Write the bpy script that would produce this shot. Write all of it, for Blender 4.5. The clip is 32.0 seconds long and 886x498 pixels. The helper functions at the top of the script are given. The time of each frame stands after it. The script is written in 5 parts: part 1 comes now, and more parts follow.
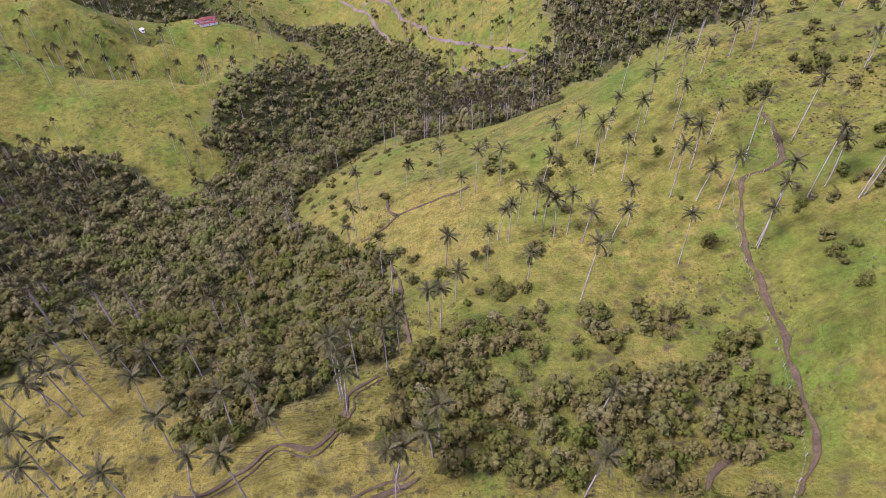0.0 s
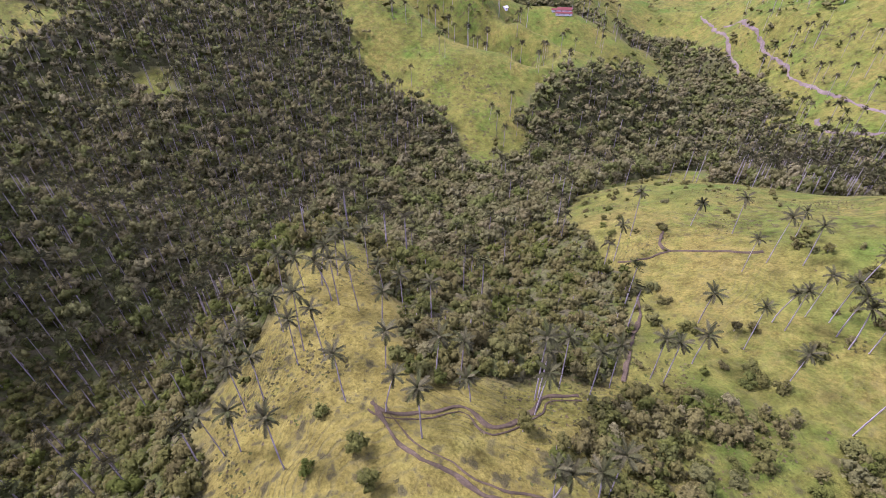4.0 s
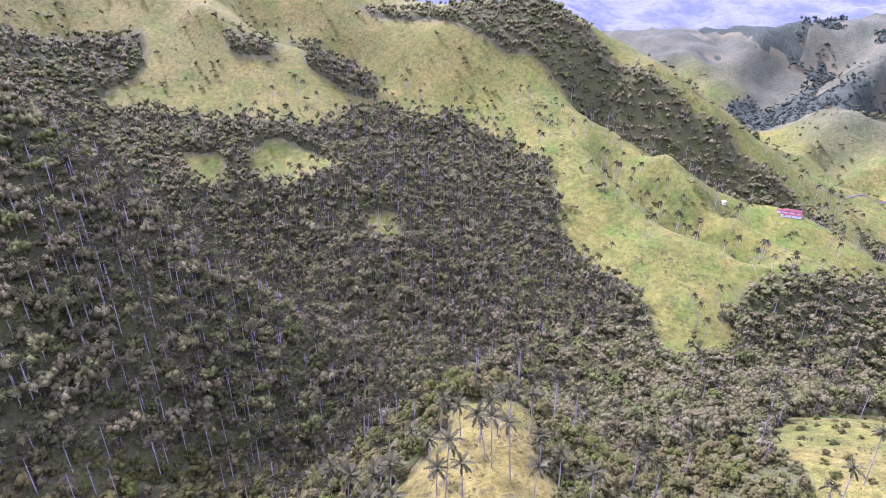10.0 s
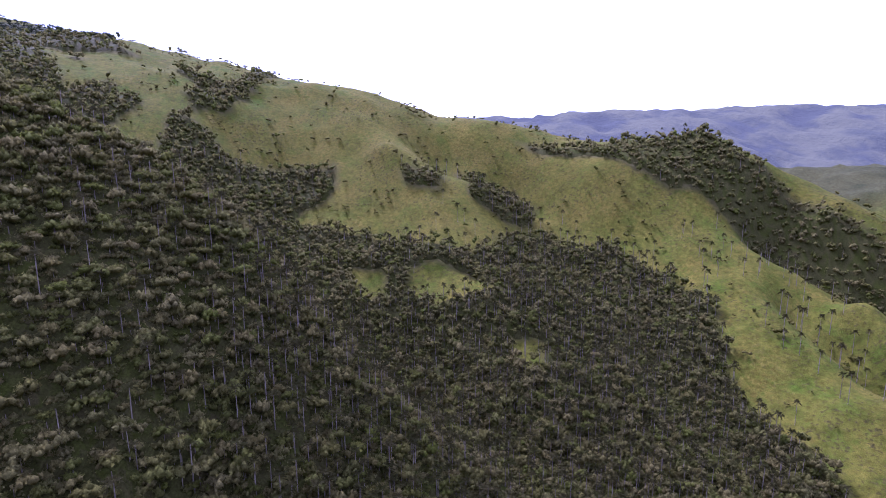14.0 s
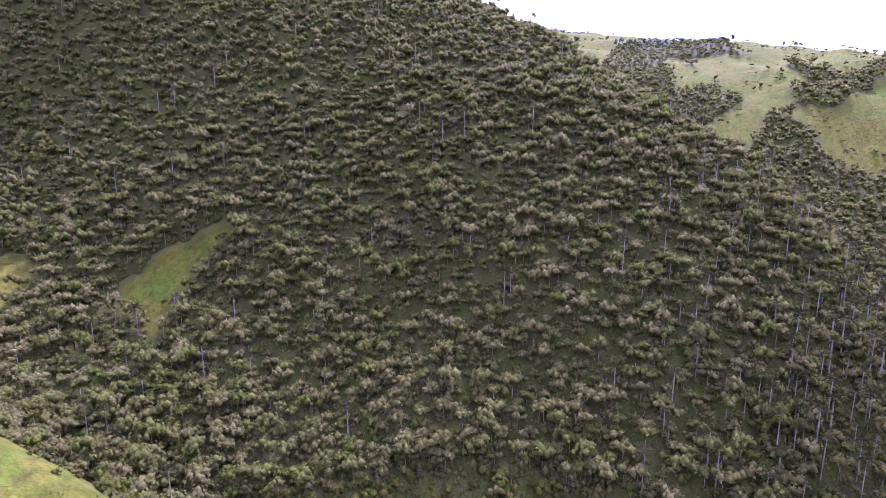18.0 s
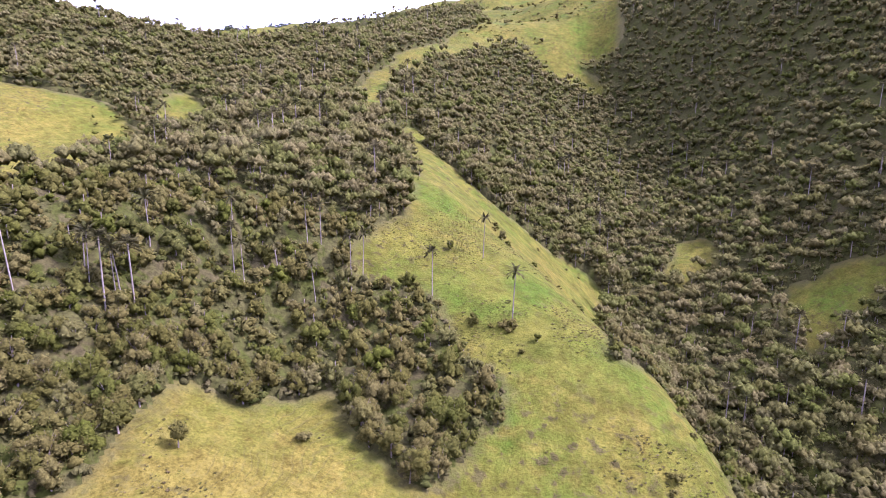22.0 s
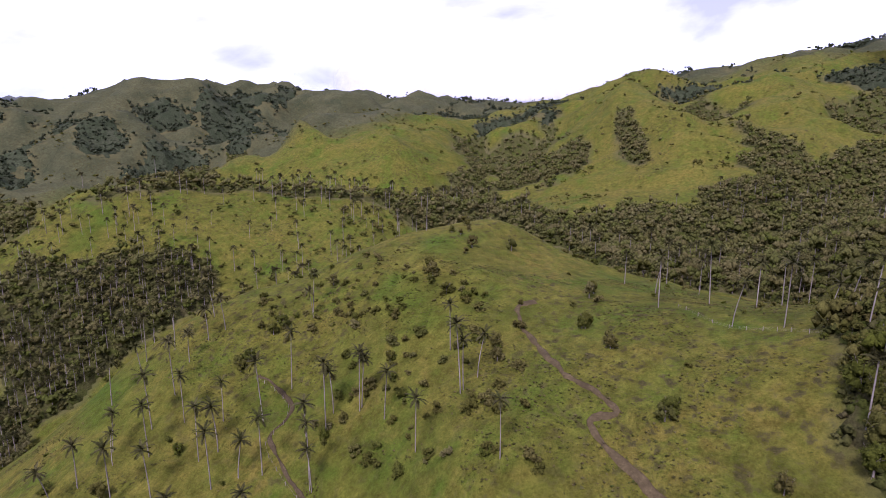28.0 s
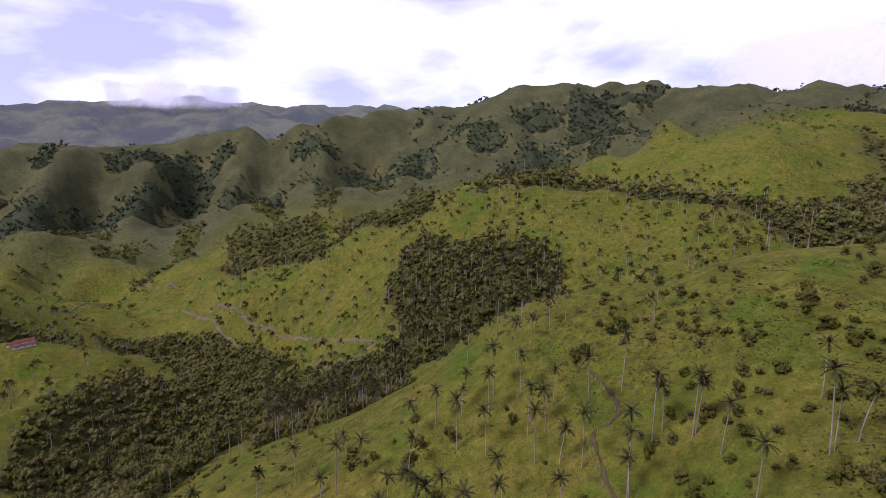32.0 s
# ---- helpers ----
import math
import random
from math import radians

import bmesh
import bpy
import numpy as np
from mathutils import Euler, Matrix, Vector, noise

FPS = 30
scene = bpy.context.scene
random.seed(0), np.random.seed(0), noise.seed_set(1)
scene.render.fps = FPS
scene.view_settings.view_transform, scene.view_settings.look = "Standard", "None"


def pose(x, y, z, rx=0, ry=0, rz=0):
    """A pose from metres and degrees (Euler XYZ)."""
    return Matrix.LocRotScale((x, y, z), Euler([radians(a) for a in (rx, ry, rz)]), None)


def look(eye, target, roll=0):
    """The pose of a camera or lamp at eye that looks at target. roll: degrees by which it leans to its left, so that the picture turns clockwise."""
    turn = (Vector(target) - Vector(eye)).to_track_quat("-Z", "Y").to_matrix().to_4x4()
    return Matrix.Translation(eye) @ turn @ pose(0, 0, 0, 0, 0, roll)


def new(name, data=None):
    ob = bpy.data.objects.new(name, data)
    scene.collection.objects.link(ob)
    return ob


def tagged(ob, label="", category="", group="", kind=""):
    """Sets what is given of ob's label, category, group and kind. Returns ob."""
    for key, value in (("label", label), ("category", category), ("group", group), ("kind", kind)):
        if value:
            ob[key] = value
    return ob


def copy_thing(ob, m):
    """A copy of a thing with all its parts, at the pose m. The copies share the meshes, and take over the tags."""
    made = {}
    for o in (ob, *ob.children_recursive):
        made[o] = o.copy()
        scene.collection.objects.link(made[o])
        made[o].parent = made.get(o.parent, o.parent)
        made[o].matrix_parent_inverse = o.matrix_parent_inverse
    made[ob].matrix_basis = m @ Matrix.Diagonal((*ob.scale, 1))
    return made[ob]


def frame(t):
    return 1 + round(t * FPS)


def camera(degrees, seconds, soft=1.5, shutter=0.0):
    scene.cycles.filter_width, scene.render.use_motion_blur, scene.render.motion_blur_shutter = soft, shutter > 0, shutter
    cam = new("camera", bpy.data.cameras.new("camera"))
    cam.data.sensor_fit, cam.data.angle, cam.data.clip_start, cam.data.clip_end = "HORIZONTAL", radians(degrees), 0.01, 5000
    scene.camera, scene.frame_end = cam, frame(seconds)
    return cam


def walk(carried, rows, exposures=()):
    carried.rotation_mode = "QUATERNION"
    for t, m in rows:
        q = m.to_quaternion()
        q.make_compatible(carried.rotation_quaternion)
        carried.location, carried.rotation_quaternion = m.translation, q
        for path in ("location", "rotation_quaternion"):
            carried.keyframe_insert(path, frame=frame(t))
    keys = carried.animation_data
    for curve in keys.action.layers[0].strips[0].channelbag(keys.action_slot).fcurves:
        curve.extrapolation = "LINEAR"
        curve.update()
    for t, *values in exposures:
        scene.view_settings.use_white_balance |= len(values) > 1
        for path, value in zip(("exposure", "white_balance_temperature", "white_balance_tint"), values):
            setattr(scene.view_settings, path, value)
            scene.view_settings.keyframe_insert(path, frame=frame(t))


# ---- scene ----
cam = camera(78.67, 32.0, soft=0.7, shutter=0.05)
# seconds, turn and tilt of the hovering camera
TURN = [
    (0.0, -0.00, -41.17, -0.24),
    (0.5, 2.83, -41.13, -0.14),
    (1.0, 6.17, -41.10, -0.09),
    (1.5, 10.61, -41.06, -0.08),
    (2.0, 15.83, -41.08, -0.09),
    (2.5, 21.13, -41.08, 0.02),
    (3.0, 26.28, -41.09, 0.05),
    (3.5, 30.98, -41.06, 0.18),
    (4.0, 34.87, -40.98, 0.07),
    (4.5, 41.72, -41.01, 0.29),
    (6.5, 55.24, -48.07, 0.46),
    (7.0, 55.70, -48.07, 0.38),
    (7.5, 55.97, -46.63, 0.40),
    (8.0, 56.33, -42.45, 0.29),
    (8.5, 56.64, -37.85, 0.16),
    (9.0, 56.88, -33.20, 0.03),
    (9.5, 57.07, -28.61, 0.00),
    (10.0, 57.25, -23.94, -0.06),
    (10.5, 57.30, -19.34, -0.04),
    (11.0, 57.46, -14.69, -0.12),
    (11.5, 57.52, -10.76, -0.18),
    (12.0, 57.55, -10.74, -0.22),
    (12.5, 58.08, -10.74, -0.28),
    (13.0, 61.44, -10.73, -0.28),
    (13.5, 66.96, -10.71, -0.24),
    (14.0, 73.52, -10.69, -0.20),
    (14.5, 80.22, -10.70, -0.14),
    (16.5, 106.88, -10.71, 0.07),
    (17.0, 114.22, -10.71, 0.14),
    (17.5, 121.98, -10.72, 0.16),
    (18.0, 129.96, -10.75, 0.20),
    (18.5, 138.68, -10.81, 0.18),
    (19.0, 148.21, -10.80, 0.16),
    (19.5, 158.21, -10.85, 0.13),
    (20.0, 168.21, -10.90, 0.12),
    (20.5, 176.67, -10.91, 0.19),
    (21.0, 179.98, -10.94, 0.20),
    (21.5, 186.28, -10.92, 0.07),
    (22.0, 195.09, -10.93, 0.03),
    (22.5, 203.48, -10.90, -0.02),
    (23.0, 211.52, -10.87, 0.01),
    (23.5, 220.90, -10.88, 0.05),
    (24.0, 230.99, -10.92, -0.03),
    (24.5, 241.15, -10.94, 0.15),
    (25.0, 251.25, -10.98, 0.21),
    (25.5, 261.23, -10.99, 0.27),
    (27.5, 298.30, -11.30, 0.38),
    (28.0, 307.16, -11.38, 0.26),
    (28.5, 315.77, -11.44, 0.16),
    (29.0, 321.95, -11.46, 0.12),
    (29.5, 327.17, -11.48, 0.15),
    (30.0, 329.87, -11.45, 0.15),
    (30.5, 335.86, -11.43, 0.01),
    (31.0, 341.02, -11.46, 0.08),
    (31.5, 342.55, -11.44, 0.09),
    (32.0, 343.44, -11.45, 0.11),
]
EXPOSURES = [(0.0, 2.2, 5100, 53), (4.0, 2.4, 4900, 56), (8.0, 2.75, 4850, 58), (9.0, 2.95, 4750, 63), (10.0, 3.15, 4600, 67), (11.0, 2.85, 4600, 62),
             (12.0, 2.25, 4750, 57), (14.0, 1.85, 4750, 57), (17.0, 2.55, 4850, 59), (18.0, 2.85, 4800, 63), (19.0, 3.1, 4950, 63), (21.0, 2.95, 5050, 60),
             (23.0, 2.5, 5200, 55), (25.0, 2.05, 5350, 52), (28.0, 1.2, 5250, 46), (32.0, 0.95, 5500, 37)]
walk(cam, [(t, pose(0, 0, 0, 90 + tilt, 0, turn) @ pose(0, 0, 0, 0, 0, lean)) for t, turn, tilt, lean in TURN], EXPOSURES)

# ---- sky and sun ----
SUN_BEARING, SUN_HEIGHT = 104.0, 50.0
world = bpy.data.worlds.new("sky")
scene.world = world
world.use_nodes = True
wn, wl = world.node_tree.nodes, world.node_tree.links
wn.clear()
w_out, w_bg = wn.new("ShaderNodeOutputWorld"), wn.new("ShaderNodeBackground")
w_sky = wn.new("ShaderNodeTexSky")
w_sky.sky_type, w_sky.sun_disc = "NISHITA", False
w_sky.sun_elevation, w_sky.sun_rotation = radians(SUN_HEIGHT), radians(-SUN_BEARING)
w_sky.altitude = 2400
w_gain = wn.new("ShaderNodeVectorMath")
w_gain.operation = "SCALE"
w_gain.inputs["Scale"].default_value = 0.12
w_co, w_map = wn.new("ShaderNodeTexCoord"), wn.new("ShaderNodeMapping")
w_map.inputs["Scale"].default_value = (1.0, 1.0, 2.6)
w_map.inputs["Location"].default_value = (3.1, 0.4, 1.7)
w_noise = wn.new("ShaderNodeTexNoise")
w_noise.inputs["Scale"].default_value, w_noise.inputs["Detail"].default_value = 3.0, 7.0
w_noise.inputs["Roughness"].default_value, w_noise.inputs["Distortion"].default_value = 0.52, 0.25
w_tone = wn.new("ShaderNodeValToRGB")
w_tone.color_ramp.elements[0].position, w_tone.color_ramp.elements[0].color = 0.42, (0.33, 0.325, 0.35, 1)
w_tone.color_ramp.elements[1].position, w_tone.color_ramp.elements[1].color = 0.68, (0.86, 0.86, 0.88, 1)
w_mix = wn.new("ShaderNodeMix")
w_mix.data_type = "RGBA"
w_mix.inputs["Factor"].default_value = 0.88
wl.new(w_co.outputs["Generated"], w_map.inputs["Vector"])
wl.new(w_map.outputs["Vector"], w_noise.inputs["Vector"])
wl.new(w_noise.outputs["Fac"], w_tone.inputs["Fac"])
wl.new(w_sky.outputs["Color"], w_gain.inputs[0])
wl.new(w_gain.outputs["Vector"], w_mix.inputs["A"])
wl.new(w_tone.outputs["Color"], w_mix.inputs["B"])
wl.new(w_mix.outputs["Result"], w_bg.inputs["Color"])
wl.new(w_bg.outputs["Background"], w_out.inputs["Surface"])
w_bg.inputs["Strength"].default_value = 1.0

sun = new("sun", bpy.data.lights.new("sun", "SUN"))
sun.data.energy, sun.data.angle, sun.data.color = 2.5, radians(14.0), (1.0, 0.92, 0.78)
sun_from = Vector((-math.sin(radians(SUN_BEARING)), math.cos(radians(SUN_BEARING)), math.tan(radians(SUN_HEIGHT))))
sun.matrix_world = look(sun_from * 900, (0, 0, 0))

# ---- materials ----
def material(name, rough=0.9):
    m = bpy.data.materials.new(name)
    m.use_nodes = True
    nodes, links = m.node_tree.nodes, m.node_tree.links
    shader = nodes["Principled BSDF"]
    shader.inputs["Roughness"].default_value = rough
    shader.inputs["Specular IOR Level"].default_value = 0.05
    return m, nodes, links, shader


def node(nodes, kind, **values):
    n = nodes.new("ShaderNode" + kind)
    for key, value in values.items():
        n.inputs[key.replace("_", " ")].default_value = value
    return n


def blend(nodes, links, factor, a, b, how="MIX"):
    """A colour between a and b; each may be a colour or a socket."""
    n = nodes.new("ShaderNodeMix")
    n.data_type, n.blend_type = "RGBA", how
    for key, value in (("Factor", factor), ("A", a), ("B", b)):
        if isinstance(value, (int, float)):
            n.inputs[key].default_value = value
        elif isinstance(value, tuple):
            n.inputs[key].default_value = (*value, 1)
        else:
            links.new(value, n.inputs[key])
    return n.outputs["Result"]


def ramp(nodes, links, source, low, high):
    n = nodes.new("ShaderNodeMapRange")
    n.inputs["From Min"].default_value, n.inputs["From Max"].default_value = low, high
    links.new(source, n.inputs["Value"])
    return n.outputs["Result"]


def noise_at(nodes, links, place, size, detail=5.0, rough=0.55):
    n = node(nodes, "TexNoise", Scale=1.0 / size, Detail=detail, Roughness=rough)
    links.new(place, n.inputs["Vector"])
    return n.outputs["Fac"]


def ground_material():
    m, nodes, links, shader = material("hill_grass", 0.95)
    place = nodes.new("ShaderNodeNewGeometry").outputs["Position"]
    wood = nodes.new("ShaderNodeAttribute")
    wood.attribute_name = "wood"
    dry = nodes.new("ShaderNodeAttribute")
    dry.attribute_name = "dry"
    fine, mid = noise_at(nodes, links, place, 1.0, 8, 0.72), noise_at(nodes, links, place, 14, 5)
    broad = noise_at(nodes, links, place, 90, 4)
    tuft = noise_at(nodes, links, place, 4.0, 6, 0.65)
    green = blend(nodes, links, ramp(nodes, links, mid, 0.34, 0.66), (0.049, 0.060, 0.006), (0.094, 0.096, 0.012))
    green = blend(nodes, links, ramp(nodes, links, noise_at(nodes, links, place, 33, 5, 0.6), 0.46, 0.66), green, (0.048, 0.078, 0.006))
    straw = blend(nodes, links, ramp(nodes, links, tuft, 0.33, 0.67), (0.079, 0.067, 0.010), (0.146, 0.125, 0.021))
    how_straw = nodes.new("ShaderNodeMath")
    how_straw.operation = "ADD"
    links.new(dry.outputs["Fac"], how_straw.inputs[0])
    streak = nodes.new("ShaderNodeMath")
    streak.operation = "MULTIPLY"
    links.new(ramp(nodes, links, noise_at(nodes, links, place, 48, 6, 0.62), 0.40, 0.68), streak.inputs[0])
    links.new(ramp(nodes, links, noise_at(nodes, links, place, 6, 5, 0.65), 0.30, 0.62), streak.inputs[1])
    links.new(streak.outputs["Value"], how_straw.inputs[1])
    grass = blend(nodes, links, how_straw.outputs["Value"], green, straw)
    # browner sward on the high hills, its colour also darkened for haze and cloud shade
    upland = nodes.new("ShaderNodeAttribute")
    upland.attribute_name = "upland"
    hazed_sward = blend(nodes, links, ramp(nodes, links, noise_at(nodes, links, place, 75, 6, 0.65), 0.36, 0.62), (0.034, 0.040, 0.017), (0.062, 0.064, 0.027))
    grass = blend(nodes, links, upland.outputs["Fac"], grass, hazed_sward)
    # brown fern and low weeds between the grass
    fern = blend(nodes, links, ramp(nodes, links, fine, 0.3, 0.7), (0.028, 0.028, 0.008), (0.060, 0.052, 0.016))
    patch = nodes.new("ShaderNodeMath")
    patch.operation = "MULTIPLY"
    links.new(ramp(nodes, links, tuft, 0.53, 0.62), patch.inputs[0])
    links.new(ramp(nodes, links, broad, 0.36, 0.58), patch.inputs[1])
    grass = blend(nodes, links, patch.outputs["Value"], grass, fern)
    grass = blend(nodes, links, 1.0, grass, blend(nodes, links, ramp(nodes, links, fine, 0.3, 0.7), (0.68, 0.68, 0.68), (1.32, 1.32, 1.30)), "MULTIPLY")
    grass = blend(nodes, links, 1.0, grass, blend(nodes, links, ramp(nodes, links, noise_at(nodes, links, place, 5.5, 6, 0.7), 0.34, 0.64), (0.70, 0.68, 0.66), (1.20, 1.20, 1.20)), "MULTIPLY")
    floor = blend(nodes, links, tuft, (0.046, 0.045, 0.016), (0.104, 0.094, 0.036))
    # cattle terraces follow the contours: trodden ledges with bare edges
    split = nodes.new("ShaderNodeSeparateXYZ")
    links.new(place, split.inputs["Vector"])
    warp = nodes.new("ShaderNodeMath")
    warp.operation = "MULTIPLY"
    warp.inputs[1].default_value = 22.0
    links.new(noise_at(nodes, links, place, 13, 6), warp.inputs[0])
    rise = nodes.new("ShaderNodeMath")
    rise.operation = "MULTIPLY_ADD"
    rise.inputs[1].default_value = 9.0
    links.new(split.outputs["Z"], rise.inputs[0])
    links.new(warp.outputs["Value"], rise.inputs[2])
    wave = nodes.new("ShaderNodeMath")
    wave.operation = "SINE"
    links.new(rise.outputs["Value"], wave.inputs[0])
    trod = nodes.new("ShaderNodeMath")
    trod.operation = "MULTIPLY"
    links.new(ramp(nodes, links, wave.outputs["Value"], 0.55, 1.0), trod.inputs[0])
    links.new(ramp(nodes, links, noise_at(nodes, links, place, 38, 4), 0.40, 0.62), trod.inputs[1])
    # most of them on the dry spurs
    ledges = nodes.new("ShaderNodeMath")
    ledges.operation = "MULTIPLY"
    links.new(trod.outputs["Value"], ledges.inputs[0])
    on_spur = ramp(nodes, links, dry.outputs["Fac"], 0.1, 0.6)
    on_spur.node.inputs["To Min"].default_value = 0.3
    links.new(on_spur, ledges.inputs[1])
    trod = ledges
    some = nodes.new("ShaderNodeMath")
    some.operation = "MULTIPLY"
    some.inputs[1].default_value = 0.45
    links.new(trod.outputs["Value"], some.inputs[0])
    grass = blend(nodes, links, some.outputs["Value"], grass, blend(nodes, links, fine, (0.050, 0.046, 0.015), (0.085, 0.076, 0.027)))
    links.new(blend(nodes, links, wood.outputs["Fac"], grass, floor), shader.inputs["Base Color"])
    height = nodes.new("ShaderNodeMath")
    height.operation = "MULTIPLY_ADD"
    height.inputs[1].default_value = -0.24
    links.new(trod.outputs["Value"], height.inputs[0])
    links.new(blend(nodes, links, 0.5, tuft, fine), height.inputs[2])
    bump = node(nodes, "Bump", Strength=1.0, Distance=1.3)
    links.new(height.outputs["Value"], bump.inputs["Height"])
    links.new(bump.outputs["Normal"], shader.inputs["Normal"])
    return m


def distance_material(name, air):
    """Mountains kilometres off; a faint blue glow stands in for the air between."""
    m, nodes, links, shader = material(name, 1.0)
    place = nodes.new("ShaderNodeNewGeometry").outputs["Position"]
    patch = ramp(nodes, links, noise_at(nodes, links, place, 210, 6, 0.65), 0.38, 0.54)
    wood = nodes.new("ShaderNodeAttribute")
    wood.attribute_name = "wood"
    wood_mix = nodes.new("ShaderNodeMix")
    wood_mix.data_type = "RGBA"
    wood_mix.inputs["B"].default_value = (0.026, 0.030, 0.026, 1)
    links.new(wood.outputs["Fac"], wood_mix.inputs["Factor"])
    links.new(wood_mix.outputs["Result"], shader.inputs["Base Color"])
    crowns = node(nodes, "Bump", Strength=1.0, Distance=14.0)
    links.new(noise_at(nodes, links, place, 30, 4, 0.6), crowns.inputs["Height"])
    links.new(crowns.outputs["Normal"], shader.inputs["Normal"])
    links.new(blend(nodes, links, patch, (0.030, 0.034, 0.024), (0.062, 0.064, 0.034)), wood_mix.inputs["A"])
    # haze put in as emission: the slopes give off a little blue themselves
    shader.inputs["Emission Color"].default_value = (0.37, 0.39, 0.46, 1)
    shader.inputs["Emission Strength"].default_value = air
    return m


def leaf_material(name, tones, grain, through_light=0.2):
    """Foliage: each tree has its own tone, each spray of leaves differs a little."""
    m, nodes, links, shader = material(name, 0.8)
    geo = nodes.new("ShaderNodeNewGeometry")
    tint = nodes.new("ShaderNodeAttribute")
    tint.attribute_name = "tint"
    own = nodes.new("ShaderNodeMath")
    own.operation = "ADD"
    links.new(tint.outputs["Fac"], own.inputs[0])
    links.new(nodes.new("ShaderNodeObjectInfo").outputs["Random"], own.inputs[1])
    wrap = nodes.new("ShaderNodeMath")
    wrap.operation = "FRACT"
    links.new(own.outputs["Value"], wrap.inputs[0])
    scale = nodes.new("ShaderNodeValToRGB")
    scale.color_ramp.elements[0].color, scale.color_ramp.elements[1].color = (*tones[0], 1), (*tones[-1], 1)
    for k, tone in enumerate(tones[1:-1], 1):
        scale.color_ramp.elements.new(k / (len(tones) - 1)).color = (*tone, 1)
    links.new(wrap.outputs["Value"], scale.inputs["Fac"])
    spray = blend(nodes, links, geo.outputs["Random Per Island"], (0.88, 0.88, 0.88), (1.14, 1.14, 1.14))
    colour = blend(nodes, links, 1.0, scale.outputs["Color"], spray, "MULTIPLY")
    speck = noise_at(nodes, links, geo.outputs["Position"], grain, 4, 0.7)
    colour = blend(nodes, links, 1.0, colour, blend(nodes, links, ramp(nodes, links, speck, 0.32, 0.68), (0.58, 0.58, 0.58), (1.42, 1.42, 1.40)), "MULTIPLY")
    links.new(colour, shader.inputs["Base Color"])
    bump = node(nodes, "Bump", Strength=0.7, Distance=grain)
    links.new(speck, bump.inputs["Height"])
    links.new(bump.outputs["Normal"], shader.inputs["Normal"])
    glow = nodes.new("ShaderNodeBsdfTranslucent")
    links.new(colour, glow.inputs["Color"])
    both = nodes.new("ShaderNodeMixShader")
    both.inputs["Fac"].default_value = through_light
    links.new(shader.outputs["BSDF"], both.inputs[1])
    links.new(glow.outputs["BSDF"], both.inputs[2])
    links.new(both.outputs["Shader"], nodes["Material Output"].inputs["Surface"])
    return m


def cloud_material():
    """Mist with torn edges that lets light through."""
    m, nodes, links, shader = material("mist", 1.0)
    place = nodes.new("ShaderNodeNewGeometry").outputs["Position"]
    thick = nodes.new("ShaderNodeAttribute")
    thick.attribute_name = "thick"
    body = nodes.new("ShaderNodeMath")
    body.operation = "ADD"
    links.new(thick.outputs["Fac"], body.inputs[0])
    links.new(ramp(nodes, links, noise_at(nodes, links, place, 260, 6, 0.6), 0.30, 0.70), body.inputs[1])
    soft = nodes.new("ShaderNodeMapRange")
    soft.interpolation_type = "SMOOTHSTEP"
    soft.inputs["From Min"].default_value, soft.inputs["From Max"].default_value = 0.65, 1.95
    links.new(body.outputs["Value"], soft.inputs["Value"])
    clear, white, glow = nodes.new("ShaderNodeBsdfTransparent"), nodes.new("ShaderNodeBsdfDiffuse"), nodes.new("ShaderNodeBsdfTranslucent")
    white.inputs["Color"].default_value = glow.inputs["Color"].default_value = (0.86, 0.86, 0.93, 1)
    half, both = nodes.new("ShaderNodeMixShader"), nodes.new("ShaderNodeMixShader")
    links.new(white.outputs["BSDF"], half.inputs[1])
    links.new(glow.outputs["BSDF"], half.inputs[2])
    links.new(soft.outputs["Result"], both.inputs["Fac"])
    links.new(clear.outputs["BSDF"], both.inputs[1])
    links.new(half.outputs["Shader"], both.inputs[2])
    links.new(both.outputs["Shader"], nodes["Material Output"].inputs["Surface"])
    return m


def plain_material(name, low, high, size, rough=0.9, relief=0.3):
    m, nodes, links, shader = material(name, rough)
    place = nodes.new("ShaderNodeNewGeometry").outputs["Position"]
    tone = noise_at(nodes, links, place, size, 6, 0.6)
    colour = blend(nodes, links, ramp(nodes, links, tone, 0.3, 0.7), low, high)
    stain = ramp(nodes, links, noise_at(nodes, links, place, size * 6, 4), 0.35, 0.75)
    links.new(blend(nodes, links, stain, colour, tuple(0.72 * c for c in low)), shader.inputs["Base Color"])
    bump = node(nodes, "Bump", Strength=0.7, Distance=relief)
    links.new(tone, bump.inputs["Height"])
    links.new(bump.outputs["Normal"], shader.inputs["Normal"])
    return m


GRASS = ground_material()
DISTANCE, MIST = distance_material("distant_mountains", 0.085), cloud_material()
LEAF = leaf_material("broad_leaves", [(0.083, 0.081, 0.014), (0.102, 0.091, 0.021), (0.068, 0.08, 0.009), (0.114, 0.102, 0.026), (0.087, 0.076, 0.019), (0.073, 0.087, 0.009), (0.121, 0.107, 0.031), (0.092, 0.087, 0.016), (0.064, 0.073, 0.01), (0.143, 0.129, 0.044)], 0.7, 0.4)
# grey-brown and green crowns, greyed further in colour for the haze over the hillsides
HILL_LEAF = leaf_material("hillside_leaves", [(0.11, 0.11, 0.025), (0.143, 0.129, 0.043), (0.101, 0.114, 0.022), (0.152, 0.134, 0.048), (0.121, 0.11, 0.033), (0.102, 0.119, 0.02), (0.157, 0.141, 0.054), (0.097, 0.105, 0.022)], 0.9, 0.5)
